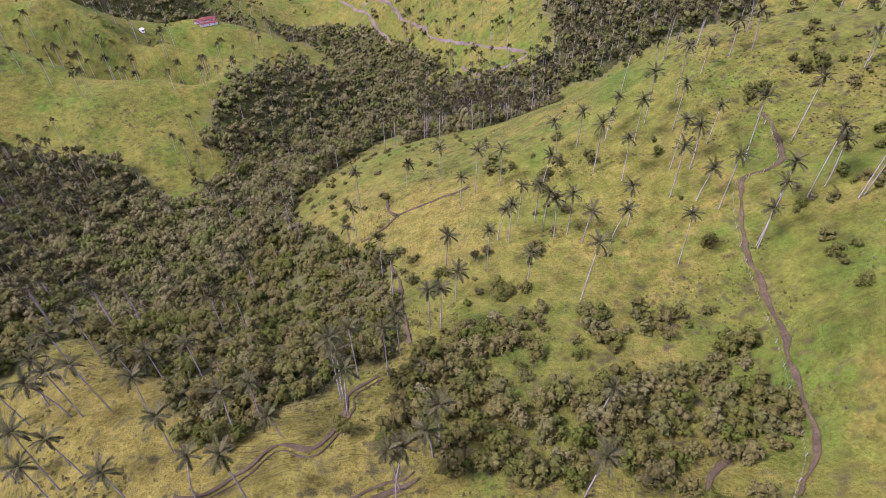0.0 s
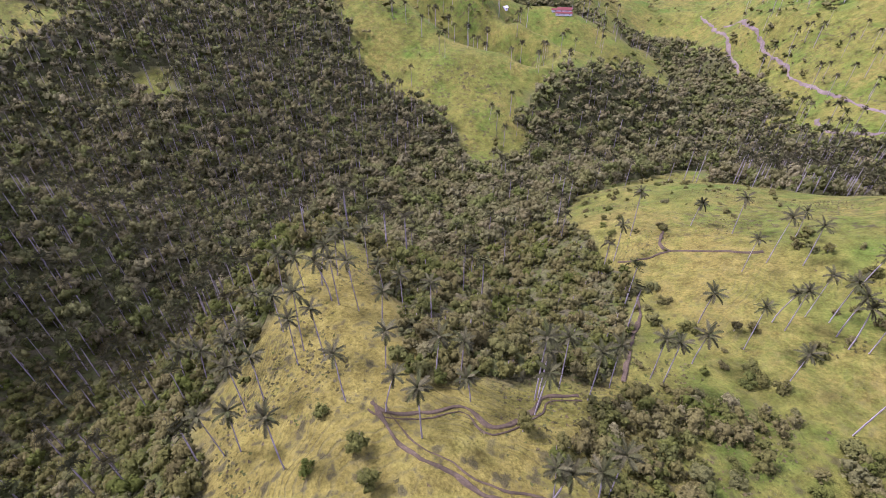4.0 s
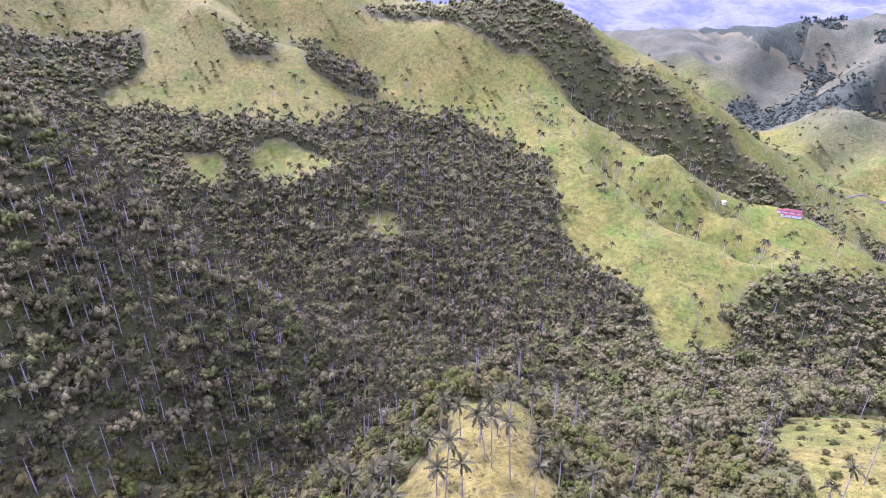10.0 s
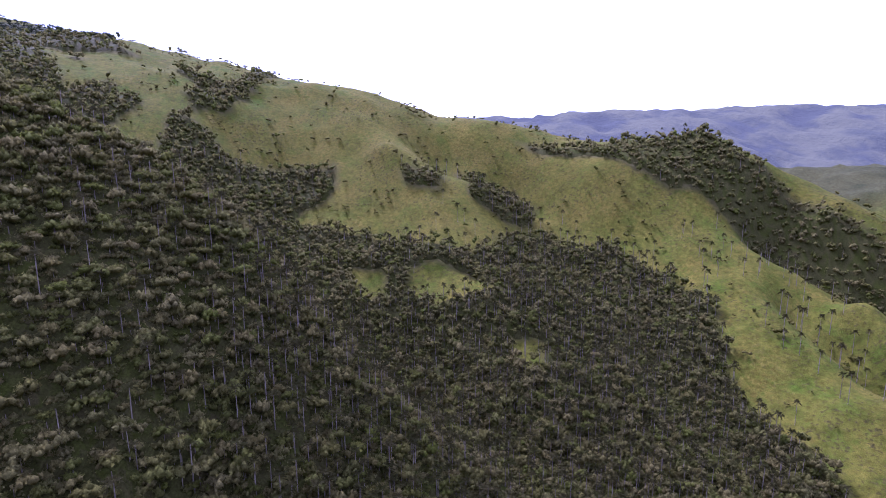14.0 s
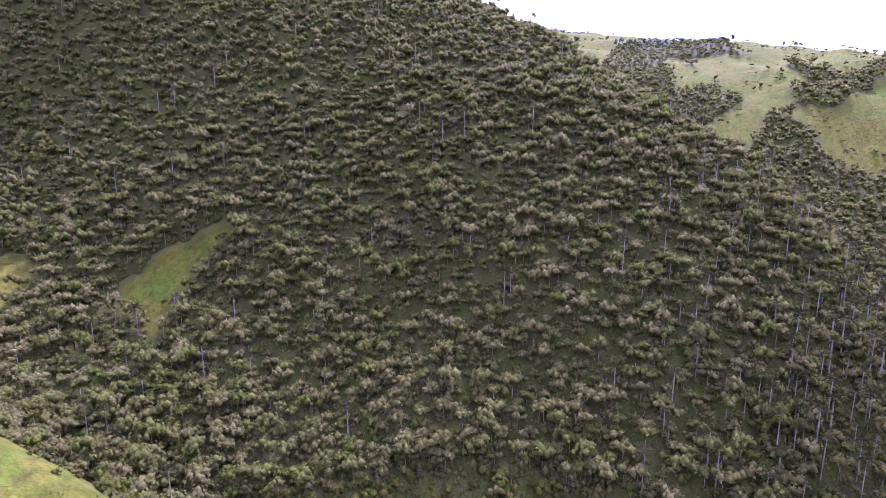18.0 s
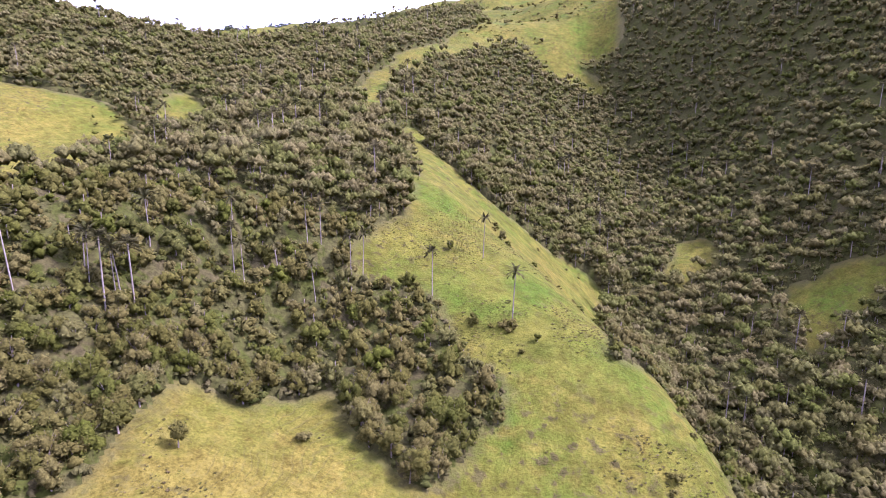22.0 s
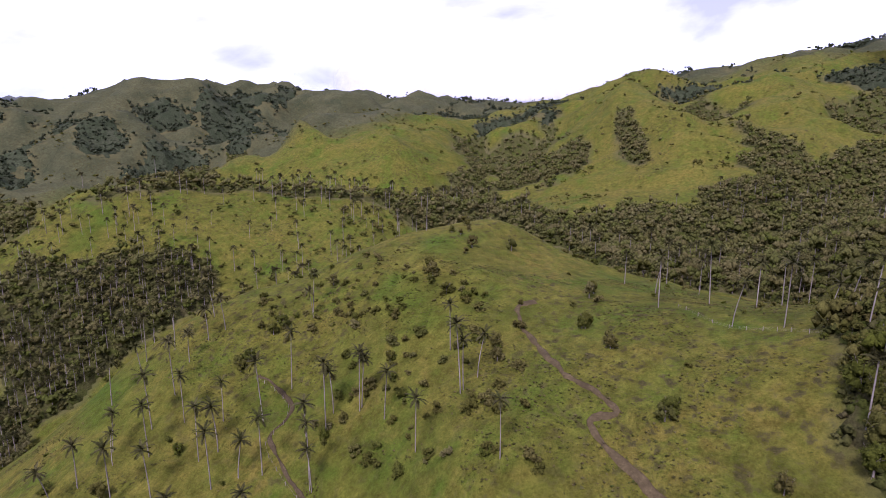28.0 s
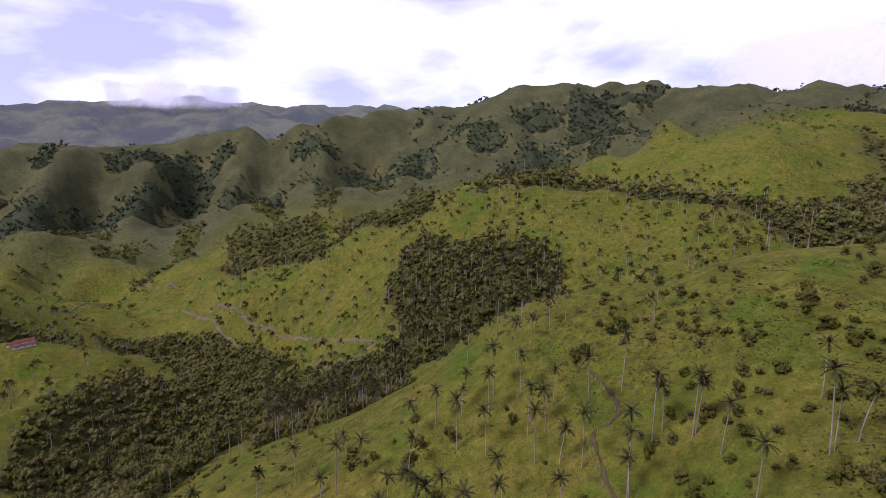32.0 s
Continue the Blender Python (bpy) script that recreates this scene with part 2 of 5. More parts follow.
# green undergrowth, kept darker than the crowns: shade of the gaps is in its colour
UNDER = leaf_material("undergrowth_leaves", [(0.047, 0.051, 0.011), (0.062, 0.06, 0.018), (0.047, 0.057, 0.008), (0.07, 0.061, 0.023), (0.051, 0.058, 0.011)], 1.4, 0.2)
# darker, bluer leaf tones: the haze of distance is mixed into the colour
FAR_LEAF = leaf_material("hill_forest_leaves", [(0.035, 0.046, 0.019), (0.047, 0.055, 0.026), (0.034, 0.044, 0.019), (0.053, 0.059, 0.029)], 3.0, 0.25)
WEED = leaf_material("brown_weeds", [(0.044, 0.042, 0.010), (0.060, 0.054, 0.014), (0.086, 0.066, 0.024), (0.052, 0.062, 0.010), (0.100, 0.082, 0.032)], 0.2, 0.3)
PALM_LEAF = leaf_material("palm_leaves", [(0.029, 0.03, 0.009), (0.048, 0.044, 0.015), (0.039, 0.043, 0.01), (0.072, 0.065, 0.025)], 0.4, 0.2)
TRUNK = plain_material("waxy_trunk", (0.17, 0.145, 0.115), (0.29, 0.255, 0.21), 1.4, 0.7, 0.05)
BARK = plain_material("grey_bark", (0.16, 0.13, 0.10), (0.30, 0.26, 0.21), 0.6, 0.9, 0.05)
MUD = plain_material("trodden_mud", (0.038, 0.029, 0.013), (0.084, 0.062, 0.030), 0.8, 0.8, 0.35)
RED_MUD = plain_material("red_mud", (0.050, 0.038, 0.016), (0.100, 0.075, 0.034), 0.9, 0.75, 0.35)
DUST = plain_material("gravel_road", (0.085, 0.066, 0.042), (0.140, 0.112, 0.074), 3.0, 0.95, 0.2)
ROOF = plain_material("red_roof_sheet", (0.090, 0.028, 0.018), (0.135, 0.046, 0.030), 2.0, 0.6, 0.05)
WALL = plain_material("limewash", (0.50, 0.48, 0.43), (0.66, 0.64, 0.59), 1.5, 0.9, 0.03)
DOOR = plain_material("painted_boards", (0.16, 0.07, 0.05), (0.24, 0.11, 0.08), 0.6, 0.7, 0.02)
POST = plain_material("weathered_post", (0.18, 0.15, 0.12), (0.30, 0.26, 0.21), 0.3, 0.9, 0.02)

# ---- the land: crest lines and stream lines ----
CRESTS = {
    "spur_a": [(123, -86, -73), (57, -40, -95), (0, 0, -112), (-66, 35, -128), (-102, 80, -137), (-130, 109, -141), (-164, 123, -152)],
    "hill_h": [(-87, -996, 275), (-220, -821, 235), (-360, -624, 195), (-468, -520, 185), (-543, -409, 155), (-542, -301, 106), (-519, -210, 44), (-492, -87, -22), (-440, -15, -87), (-389, 27, -138), (-350, 62, -178), (-314, 102, -222)],
    "grass_mountain": [(-1802, -1262, 420), (-1708, -833, 345), (-1617, -525, 275), (-1472, -286, 240), (-1390, -171, 189), (-1300, 0, 167), (-1197, 84, 120), (-1121, 259, 62), (-1013, 430, 44), (-971, 473, 8), (-879, 593, 2), (-835, 653, 12), (-780, 703, 14), (-682, 731, -40), (-585, 749, -105), (-474, 789, -160), (-395, 809, -225)],
    "grass_spur": [(-1197, 84, 120), (-990, 139, -10), (-831, 177, -95), (-734, 197, -132), (-648, 236, -158), (-593, 240, -165), (-489, 228, -212), (-376, 208, -250), (-319, 207, -262)],
    "house_ridge": [(-971, 473, 8), (-831, 519, -32), (-723, 585, -88), (-553, 659, -165), (-435, 695, -232), (-340, 730, -243), (-300, 742, -245), (-209, 731, -266), (-120, 680, -290)],
    "spur_b": [(297, 185, -50), (245, 221, -59), (195, 241, -74), (150, 260, -86), (112, 278, -106), (78, 290, -139), (32, 308, -171), (-11, 320, -183), (-71, 307, -202), (-109, 301, -224)],
    "face_b": [(87, 68, -120), (100, 119, -119), (109, 168, -114), (65, 179, -130), (0, 175, -151), (-38, 196, -168), (-77, 222, -181)],
    "saddle": [(297, 185, -50), (256, 136, -68), (222, 85, -71), (222, 60, -68), (213, 30, -66), (210, 4, -60), (213, -26, -45), (199, -73, -32), (176, -123, -24), (138, -190, -28), (116, -249, -26), (88, -308, -25)],
    "ridge_g": [(88, -308, -25), (137, -397, 0), (219, -515, 46), (222, -685, 105), (191, -828, 147), (156, -988, 213), (158, -1290, 300), (295, -1674, 420)],
    "pasture_c": [(88, -308, -25), (50, -286, -50), (9, -255, -73), (-30, -213, -89), (-47, -174, -102)],
    "patch": [(116, -124, -71), (92, -77, -79), (116, -31, -82), (125, 2, -87), (122, 44, -92), (108, 81, -96)],
    "plateau": [(639, 447, -95), (535, 595, -83), (415, 719, -52), (280, 771, -70), (173, 812, -130), (59, 848, -178), (-78, 897, -215)],
    "big_hill": [(468, 1159, -130), (630, 1137, -77), (794, 1092, -30), (973, 1007, 24), (1230, 768, 60), (1337, 681, 94), (1474, 479, 152), (1565, 333, 157), (1679, 266, 176), (1900, -33, 243), (2278, -320, 360), (2403, -689, 440), (2057, -1236, 390)],
    "sunny_spur": [(1474, 479, 152), (1261, 314, 60), (1034, 182, -30), (842, 118, -85)],
    "grass_hill": [(669, -743, 155), (680, -634, 168), (709, -554, 178), (599, -435, 104), (497, -336, 50), (485, -237, 12), (481, -138, -34), (476, -58, -59), (470, 16, -84)],
    "hill_flank": [(709, -554, 178), (814, -489, 134), (891, -454, 86), (961, -448, 20)],
    "back_ridge": [(669, -743, 155), (643, -953, 180), (545, -1069, 197), (462, -1269, 280), (295, -1674, 420)],
    "mid_range": [(-1231, 1576, -95), (-1030, 1714, -70), (-845, 1813, -56), (-649, 1997, -38), (-373, 2117, -30), (-105, 1997, -5), (166, 1893, 40), (394, 1705, -21), (637, 1576, 53), (854, 1918, 158), (1230, 1824, 192), (1556, 1556, 188), (1802, 1262, 130), (2085, 972, 130)],
    "far_range": [(-3284, 880, 160), (-3172, 1479, 180), (-2717, 2362, 210), (-2069, 3067, 205), (-1461, 3616, 175), (-832, 3913, 230), (-487, 3970, 262), (0, 4000, 200), (1009, 3767, 208), (2000, 3464, 220), (3464, 2000, 240)],
    "rim": [(0, -4850, 120), (2425, -4200, 120), (4200, -2425, 120), (4850, 0, 120), (4200, 2425, 120), (2425, 4200, 120), (0, 4850, 120), (-2425, 4200, 120), (-4200, 2425, 120), (-4850, 0, 120), (-4200, -2425, 120), (-2425, -4200, 120)],
    "house_rib": [(-525, 547, -165), (-422, 538, -203), (-337, 536, -231), (-246, 550, -242)],
    "house_rib_low": [(-433, 631, -183), (-314, 603, -221), (-235, 604, -240), (-166, 617, -259)],
    "mountain_rib": [(-952, 179, 4), (-903, 231, -28), (-839, 306, -64), (-814, 396, -105)],
    "mountain_rib_left": [(-1255, -56, 154), (-1101, -102, 81), (-1012, -141, 33)],
    "knoll_rib": [(205, 150, -64), (169, 147, -78), (140, 147, -94)],
    "sun_rib": [(1303, 449, 120), (1128, 265, 38), (1011, 137, -28)],
    "sun_rib_high": [(1404, 264, 120), (1209, 107, 40), (1126, 15, -8)],
    "big_rib": [(1111, 944, 61), (870, 787, -18), (809, 748, -60)],
    "hazy_rib_a": [(958, 1641, 124), (842, 1558, 52), (735, 1428, -17)],
    "hazy_rib_b": [(1109, 1576, 129), (997, 1482, 54), (832, 1291, -1)],
    "hazy_rib_c": [(1306, 1440, 144), (1175, 1376, 82), (845, 1074, 28)],
    "hazy_rib_d": [(701, 1590, 67), (676, 1481, 7), (681, 1411, -35)],
    "left_rib_a": [(-600, 1866, -47), (-579, 1651, -122), (-535, 1401, -190), (-504, 1198, -237)],
    "left_rib_b": [(-341, 1950, -33), (-353, 1714, -132), (-358, 1457, -206), (-391, 1219, -272)],
    "left_rib_c": [(-109, 2077, -17), (-114, 1796, -109), (-146, 1543, -183), (-213, 1282, -275)],
    "left_rib_d": [(171, 1953, 29), (121, 1696, -73), (58, 1479, -144), (-29, 1330, -194)],
    "left_rib_e": [(415, 1669, -26), (313, 1528, -83), (195, 1386, -139), (124, 1274, -179)],
    "cloud_hill": [(1828, -366, 252), (1706, -272, 177), (1477, -159, 99)],
}
STREAMS = {
    "a": [(-30, -849, 60), (-89, -634, -50), (-52, -497, -87), (-27, -389, -120), (-55, -285, -147), (-75, -207, -160), (-116, -138, -176), (-158, -67, -194), (-195, -3, -220), (-236, 68, -238), (-254, 159, -254), (-233, 233, -264)],
    "b": [(-901, -631, 110), (-834, -337, -5), (-748, -132, -100), (-640, -22, -165), (-580, 10, -205), (-475, 67, -235), (-404, 116, -247), (-320, 185, -257), (-233, 233, -264)],
    "main": [(-233, 233, -264), (-217, 299, -272), (-195, 383, -278), (-158, 485, -286), (-63, 597, -297), (-106, 753, -303), (-208, 978, -308), (-386, 1189, -314), (-583, 1251, -318), (-828, 1227, -310), (-1028, 1065, -290)],
    "c": [(-829, 422, -120), (-671, 436, -185), (-552, 431, -218), (-417, 403, -256), (-289, 370, -274), (-215, 372, -278)],
    "behind_house": [(-610, 678, -190), (-488, 723, -246), (-390, 764, -264), (-291, 799, -284), (-183, 794, -301)],
    "d": [(49, 93, -128), (-11, 125, -143), (-53, 146, -168), (-102, 178, -200), (-156, 214, -238), (-203, 260, -266)],
    "e": [(101, -161, -80), (48, -132, -93), (-11, -125, -108), (-65, -113, -138), (-106, -106, -168)],
    "f": [(1747, -435, 150), (1337, -188, 20), (948, -66, -85), (634, 89, -116), (526, 192, -126), (431, 291, -142), (309, 368, -166), (211, 397, -192), (118, 439, -228), (44, 498, -264), (-51, 578, -293)],
    "i": [(419, -622, 85), (354, -408, 5), (328, -229, -42), (329, -120, -68), (369, -32, -96), (449, 31, -108), (594, 84, -115)],
    "behind_plateau": [(861, 401, -100), (736, 763, -112), (465, 997, -140), (200, 1133, -200), (-105, 1195, -250), (-302, 1213, -308)],
    "big": [(513, 1410, -110), (874, 1399, -20), (1338, 1204, 40), (1633, 869, 80)],
    "far": [(-1736, 2068, -120), (-1026, 2819, -150), (0, 2900, -60), (1268, 2719, 60), (2457, 1721, 120)],
    "hid_h": [(-1028, 1065, -290), (-1198, 936, -170), (-1413, 751, -80), (-1871, 330, 0), (-2265, -399, 120)],
    "left_gully_a": [(-507, 1914, -92), (-539, 1822, -203), (-526, 1511, -278)],
    "left_gully_b": [(-256, 2034, -102), (-296, 1877, -218), (-345, 1562, -299)],
    "left_gully_c": [(16, 2020, -85), (-53, 1849, -186), (-139, 1554, -262)],
    "left_gully_d": [(271, 1780, -96), (157, 1592, -183), (54, 1479, -235)],
    "left_gully_z": [(-726, 1842, -102), (-731, 1754, -204), (-671, 1452, -257)],
    "house_hollow": [(-479, 578, -220), (-367, 568, -266), (-280, 568, -284)],
    "house_hollow_low": [(-340, 648, -257), (-256, 633, -274), (-199, 653, -291)],
    "mountain_hollow": [(-1016, 285, -25), (-903, 340, -94), (-826, 401, -149)],
    "mountain_hollow_left": [(-1088, 3, 43), (-978, -42, -31), (-883, -2, -94)],
    "knoll_hollow": [(190, 205, -72), (148, 190, -93), (124, 188, -105)],
    "sun_hollow": [(1343, 687, 55), (1094, 503, -30), (944, 346, -77)],
    "big_hollow": [(1269, 818, 21), (1002, 658, -60), (875, 587, -120)],
    "hazy_gully_a": [(944, 1544, 28), (909, 1465, -30), (685, 1131, -66)],
    "hazy_gully_b": [(1139, 1415, 35), (896, 1184, -19), (744, 1068, -57)],
    "hazy_gully_d": [(761, 1592, 3), (713, 1441, -49), (720, 1374, -84)],
}

def lattice(ix, iy, seed):
    h = (ix * 374761393 + iy * 668265263 + seed * 2147483647) & 0xFFFFFFFF
    h = ((h ^ (h >> 13)) * 1274126177) & 0xFFFFFFFF
    return ((h ^ (h >> 16)) & 0xFFFF) / 65535.0


def value_noise(x, y, size, seed):
    """Smooth noise from -1 to 1 on a lattice of that many metres."""
    u, v = np.asarray(x) / size, np.asarray(y) / size
    iu, iv = np.floor(u).astype(np.int64), np.floor(v).astype(np.int64)
    fu, fv = u - iu, v - iv
    fu, fv = fu * fu * (3 - 2 * fu), fv * fv * (3 - 2 * fv)
    a, b = lattice(iu, iv, seed), lattice(iu + 1, iv, seed)
    c, d = lattice(iu, iv + 1, seed), lattice(iu + 1, iv + 1, seed)
    return 2 * ((a * (1 - fu) + b * fu) * (1 - fv) + (c * (1 - fu) + d * fu) * fv) - 1


def fractal(x, y, size, seed, octaves=4):
    return sum(value_noise(x, y, size / 2 ** k, seed + k) / 2 ** k for k in range(octaves)) / 1.9


class Relief:
    """The land between its crest lines and stream lines: a smooth surface through both."""

    def __init__(self, lines, soft=14.0):
        pts = []
        for line in lines:
            for (x0, y0, z0), (x1, y1, z1) in zip(line, line[1:]):
                far = max(22.0, 0.07 * math.hypot((x0 + x1) / 2, (y0 + y1) / 2))
                n = max(1, round(math.hypot(x1 - x0, y1 - y0) / far))
                pts += [(x0 + (x1 - x0) * k / n, y0 + (y1 - y0) * k / n, z0 + (z1 - z0) * k / n) for k in range(n)]
            pts.append(line[-1])
        keep = {}
        for x, y, z in pts:
            keep.setdefault((round(x / 9), round(y / 9)), (x, y, z))
        p = np.array(list(keep.values()), float)
        self.xy, self.soft = p[:, :2], soft
        n = len(p)
        a = np.zeros((n + 3, n + 3))
        a[:n, :n] = np.sqrt(((p[:, None, :2] - p[None, :, :2]) ** 2).sum(2) + soft ** 2) - np.eye(n) * 3.0
        a[:n, n], a[:n, n + 1:] = 1, p[:, :2] / 1000
        a[n:, :n] = a[:n, n:].T
        self.w = np.linalg.solve(a, np.concatenate([p[:, 2], np.zeros(3)]))

    def height(self, x, y):
        x, y = np.asarray(x, float).ravel(), np.asarray(y, float).ravel()
        z = np.empty(len(x))
        n = len(self.xy)
        for k in range(0, len(x), 4000):
            q, s = x[k:k + 4000], y[k:k + 4000]
            d = np.sqrt((q[:, None] - self.xy[:, 0]) ** 2 + (s[:, None] - self.xy[:, 1]) ** 2 + self.soft ** 2)
            z[k:k + 4000] = d @ self.w[:n] + self.w[n] + self.w[n + 1] * q / 1000 + self.w[n + 2] * s / 1000
        r = np.hypot(x, y)
        far = np.clip((r - 420) / 800, 0, 1)
        gully = 1 - 2 * np.abs(fractal(x, y, 330, 40, 4))
        rill = 1 - 2 * np.abs(fractal(x + 900, y, 130, 47, 3))
        calm = 0.45 + 0.55 * np.clip((x + 650) / 400, 0, 1)
        z += far * calm * (10 * fractal(x, y, 150, 9) + 46 * (gully - 0.55) * np.clip(r / 1500, 0.45, 1.3) + 16 * (rill - 0.55))
        z += np.clip((r - 60) / 250, 0, 1) * (1 - 0.6 * far) * (5.5 * (rill - 0.55) + 2.5 * fractal(x, y, 45, 3))
        z += 0.8 * fractal(x, y, 16, 21, 3)
        z += np.clip((y - 950) / 400, 0, 1) * (34 * (1 - 2 * np.abs(fractal(x, y + 400, 210, 57, 4))) - 19)
        return z


LAND = Relief([*CRESTS.values(), *STREAMS.values()])


def ground(x, y):
    return float(LAND.height([x], [y])[0])

WOODS = {
    "slope_of_the_great_wood": [(-12, -198), (-31, -205), (-70, -294), (-49, -181), (-51, -141), (-62, -108), (-86, -60), (-92, -25), (-75, -5), (-89, 1), (-101, 18), (-123, 34), (-124, 64), (-145, 88), (-140, 119), (-120, 110), (-97, 104), (-83, 99), (-77, 81), (-57, 86), (-40, 92), (-30, 114), (-15, 105), (-17, 131), (-37, 182), (-67, 209), (-89, 257), (-105, 374), (-72, 508), (-17, 459), (-28, 399)]
    + [(-33, 469), (-78, 555), (-131, 579), (-163, 535), (-201, 493), (-200, 369), (-241, 384), (-286, 409), (-345, 415), (-423, 430), (-513, 496), (-713, 488), (-748, 363), (-682, 246), (-736, 184), (-795, 111), (-843, 21), (-972, 58), (-980, -22), (-972, -78), (-1037, -140), (-1033, -179), (-673, -193), (-612, -247), (-606, -424), (-489, -582), (-308, -846), (-38, -1079), (-31, -844), (-20, -637), (0, -487), (-18, -399)],
    "dome_wood": [(-991, 441), (-931, 538), (-788, 709), (-630, 751), (-509, 784), (-399, 818), (-308, 846), (-251, 822), (-287, 787), (-382, 750), (-513, 705), (-636, 658), (-728, 611), (-857, 535)],
    "palm_wood": [(-27, 469), (31, 333), (118, 506), (207, 513), (281, 503), (307, 560), (273, 624), (210, 665), (181, 716), (142, 702), (116, 651), (124, 601), (118, 573), (90, 568), (62, 569), (27, 604), (-12, 616), (-42, 628)],
    "ridge_foot_wood": [(-206, 569), (-139, 653), (-52, 641), (-34, 511), (-70, 467), (-146, 454), (-221, 452), (-236, 493), (-216, 531)],
    "crest_palms": [(122, 1263), (256, 1256), (377, 1341), (211, 766), (165, 813), (106, 906)],
    "river_wood": [(-290, 869), (-201, 902), (-90, 791), (-33, 713), (2, 664), (-42, 644), (-56, 609), (-107, 639), (-174, 801), (-267, 861)],
    "plantation": [(-129, 1300), (-42, 1329), (81, 1312), (55, 804), (-72, 963)],
    "knoll_wood": [(145, -47), (112, -62), (116, -74), (115, -123), (97, -141), (83, -153), (63, -139), (42, -132), (23, -150), (26, -167), (54, -190), (96, -216), (92, -253), (109, -327), (144, -395), (207, -477), (265, -459), (212, -253), (213, -166), (237, -111), (256, -54), (250, -13), (215, 0), (175, 1), (149, 1), (127, -25), (114, -28), (108, -57)],
    "ridge_wood": [(-17, -406), (18, -412), (49, -388), (91, -382), (145, -462), (147, -404), (205, -521), (204, -690), (156, -805), (110, -893), (-31, -899), (-61, -697), (-33, -479), (-14, -390)],
    "far_hill_wood": [(900, -459), (823, -475), (729, -456), (521, -352), (456, -391), (424, -419), (373, -387), (322, -351), (349, -355), (290, -332), (250, -433), (237, -508), (240, -593), (240, -679), (220, -821), (187, -962), (270, -1272), (700, -1212), (849, -849), (912, -615)],
    "stream_wood": [(670, 429), (656, 329), (666, 253), (810, 276), (785, 119), (899, 35), (810, -35), (400, -23), (416, 24), (466, 135), (579, 260), (585, 340)],
    "sunny_valley_wood": [(881, 188), (979, 74), (1148, -6), (1159, -77), (1081, -116), (770, -42), (685, 55), (749, 148)],
    "slope_palms": [(527, 491), (547, 369), (585, 260), (628, 168), (693, 97), (852, 120), (765, 234), (683, 333), (647, 436), (590, 495)],
    "terrace_trees": [(260, 756), (406, 703), (525, 583), (582, 489), (567, 476), (512, 569), (395, 684), (267, 733)],
    "ridge_wood_high": [(-522, -297), (-1353, -584), (-1391, -355), (-1309, -267), (-1278, -435), (-1135, -360), (-481, -184), (-485, -221)],
    "gully_wood_b": [(-1068, -338), (-1131, -286), (-1068, -225), (-984, -246), (-993, -313)],
    "gully_wood_c": [(-894, -94), (-987, -16), (-972, 89), (-921, 66), (-841, -7), (-817, -60)],
    "gully_wood_d": [(-1260, -195), (-1194, -106), (-1193, -31), (-1090, -124)],
    "gully_wood_e": [(-980, 315), (-935, 386), (-769, 373), (-755, 328), (-794, 289)],
    "gully_wood_f": [(-904, 196), (-867, 259), (-827, 237), (-874, 192)],
    "gully_wood_g": [(-954, -15), (-971, 101), (-920, 84), (-865, 23), (-827, -26)],
    "gully_wood_h": [(-1114, -161), (-1195, -97), (-1192, -42), (-1087, -101), (-1058, -149)],
    "meadow_gully": [(-1137, -116), (-1201, -74), (-1361, -26), (-1382, 12), (-1192, -43), (-1092, -86), (-1062, -112)],
    "hollow_wood": [(-816, 282), (-941, 373), (-856, 422), (-765, 362), (-784, 309)],
    "mountain_wood": [(1515, 107), (1712, -116), (2068, -564), (1712, -996), (672, -348), (541, -246), (555, -203), (1477, -407), (1698, -323), (1585, -171), (1379, -78), (1434, -10)],
    "cap_wood": [(1314, 428), (1471, 409), (1558, 308), (1371, 303), (1444, 385)],
    "hill_gully": [(1170, 431), (1163, 399), (1080, 334), (1006, 298), (1010, 339), (1110, 400)],
    "hill_gully_low": [(1007, 676), (1078, 692), (935, 606), (682, 417), (648, 434)],
    "sunny_gully": [(1182, 208), (1134, 152), (1060, 57), (1000, 29), (976, 79), (1066, 149)],
    "hazy_wood_a": [(-246, 1458), (-180, 1443), (-199, 1315), (-245, 1266), (-254, 1379)],
    "hazy_wood_b": [(83, 1526), (153, 1464), (113, 1288), (76, 1327)],
    "hazy_wood_c": [(173, 1715), (273, 1790), (291, 1387), (220, 1362)],
    "hazy_wood_d": [(-84, 1773), (7, 1518), (-16, 1381), (-77, 1417)],
    "hazy_wood_e": [(569, 1630), (641, 1602), (648, 1483), (563, 1443), (513, 1508)],
    "hazy_wood_f": [(767, 1760), (829, 1744), (804, 1678), (695, 1580)],
    "hazy_wood_g": [(938, 1550), (993, 1561), (1087, 1581), (828, 1243), (684, 1111)],
    "hazy_wood_h": [(544, 1370), (615, 1422), (719, 1460), (796, 1399), (629, 1103), (351, 727)],
    "hazy_wood_i": [(-547, 1529), (-330, 1813), (-221, 1924), (-240, 1919), (-360, 1583), (-533, 1548)],
    "hazy_wood_j": [(967, 1680), (1198, 1765), (1194, 1567), (1151, 1535), (1070, 1604), (959, 1627)],
    "hazy_wood_k": [(8, 1901), (118, 1857), (170, 1833), (175, 1735), (72, 1751)],
    "hazy_wood_l": [(-538, 1954), (-310, 2071), (-118, 1950), (-136, 1916), (-343, 1920), (-509, 1882)],
}
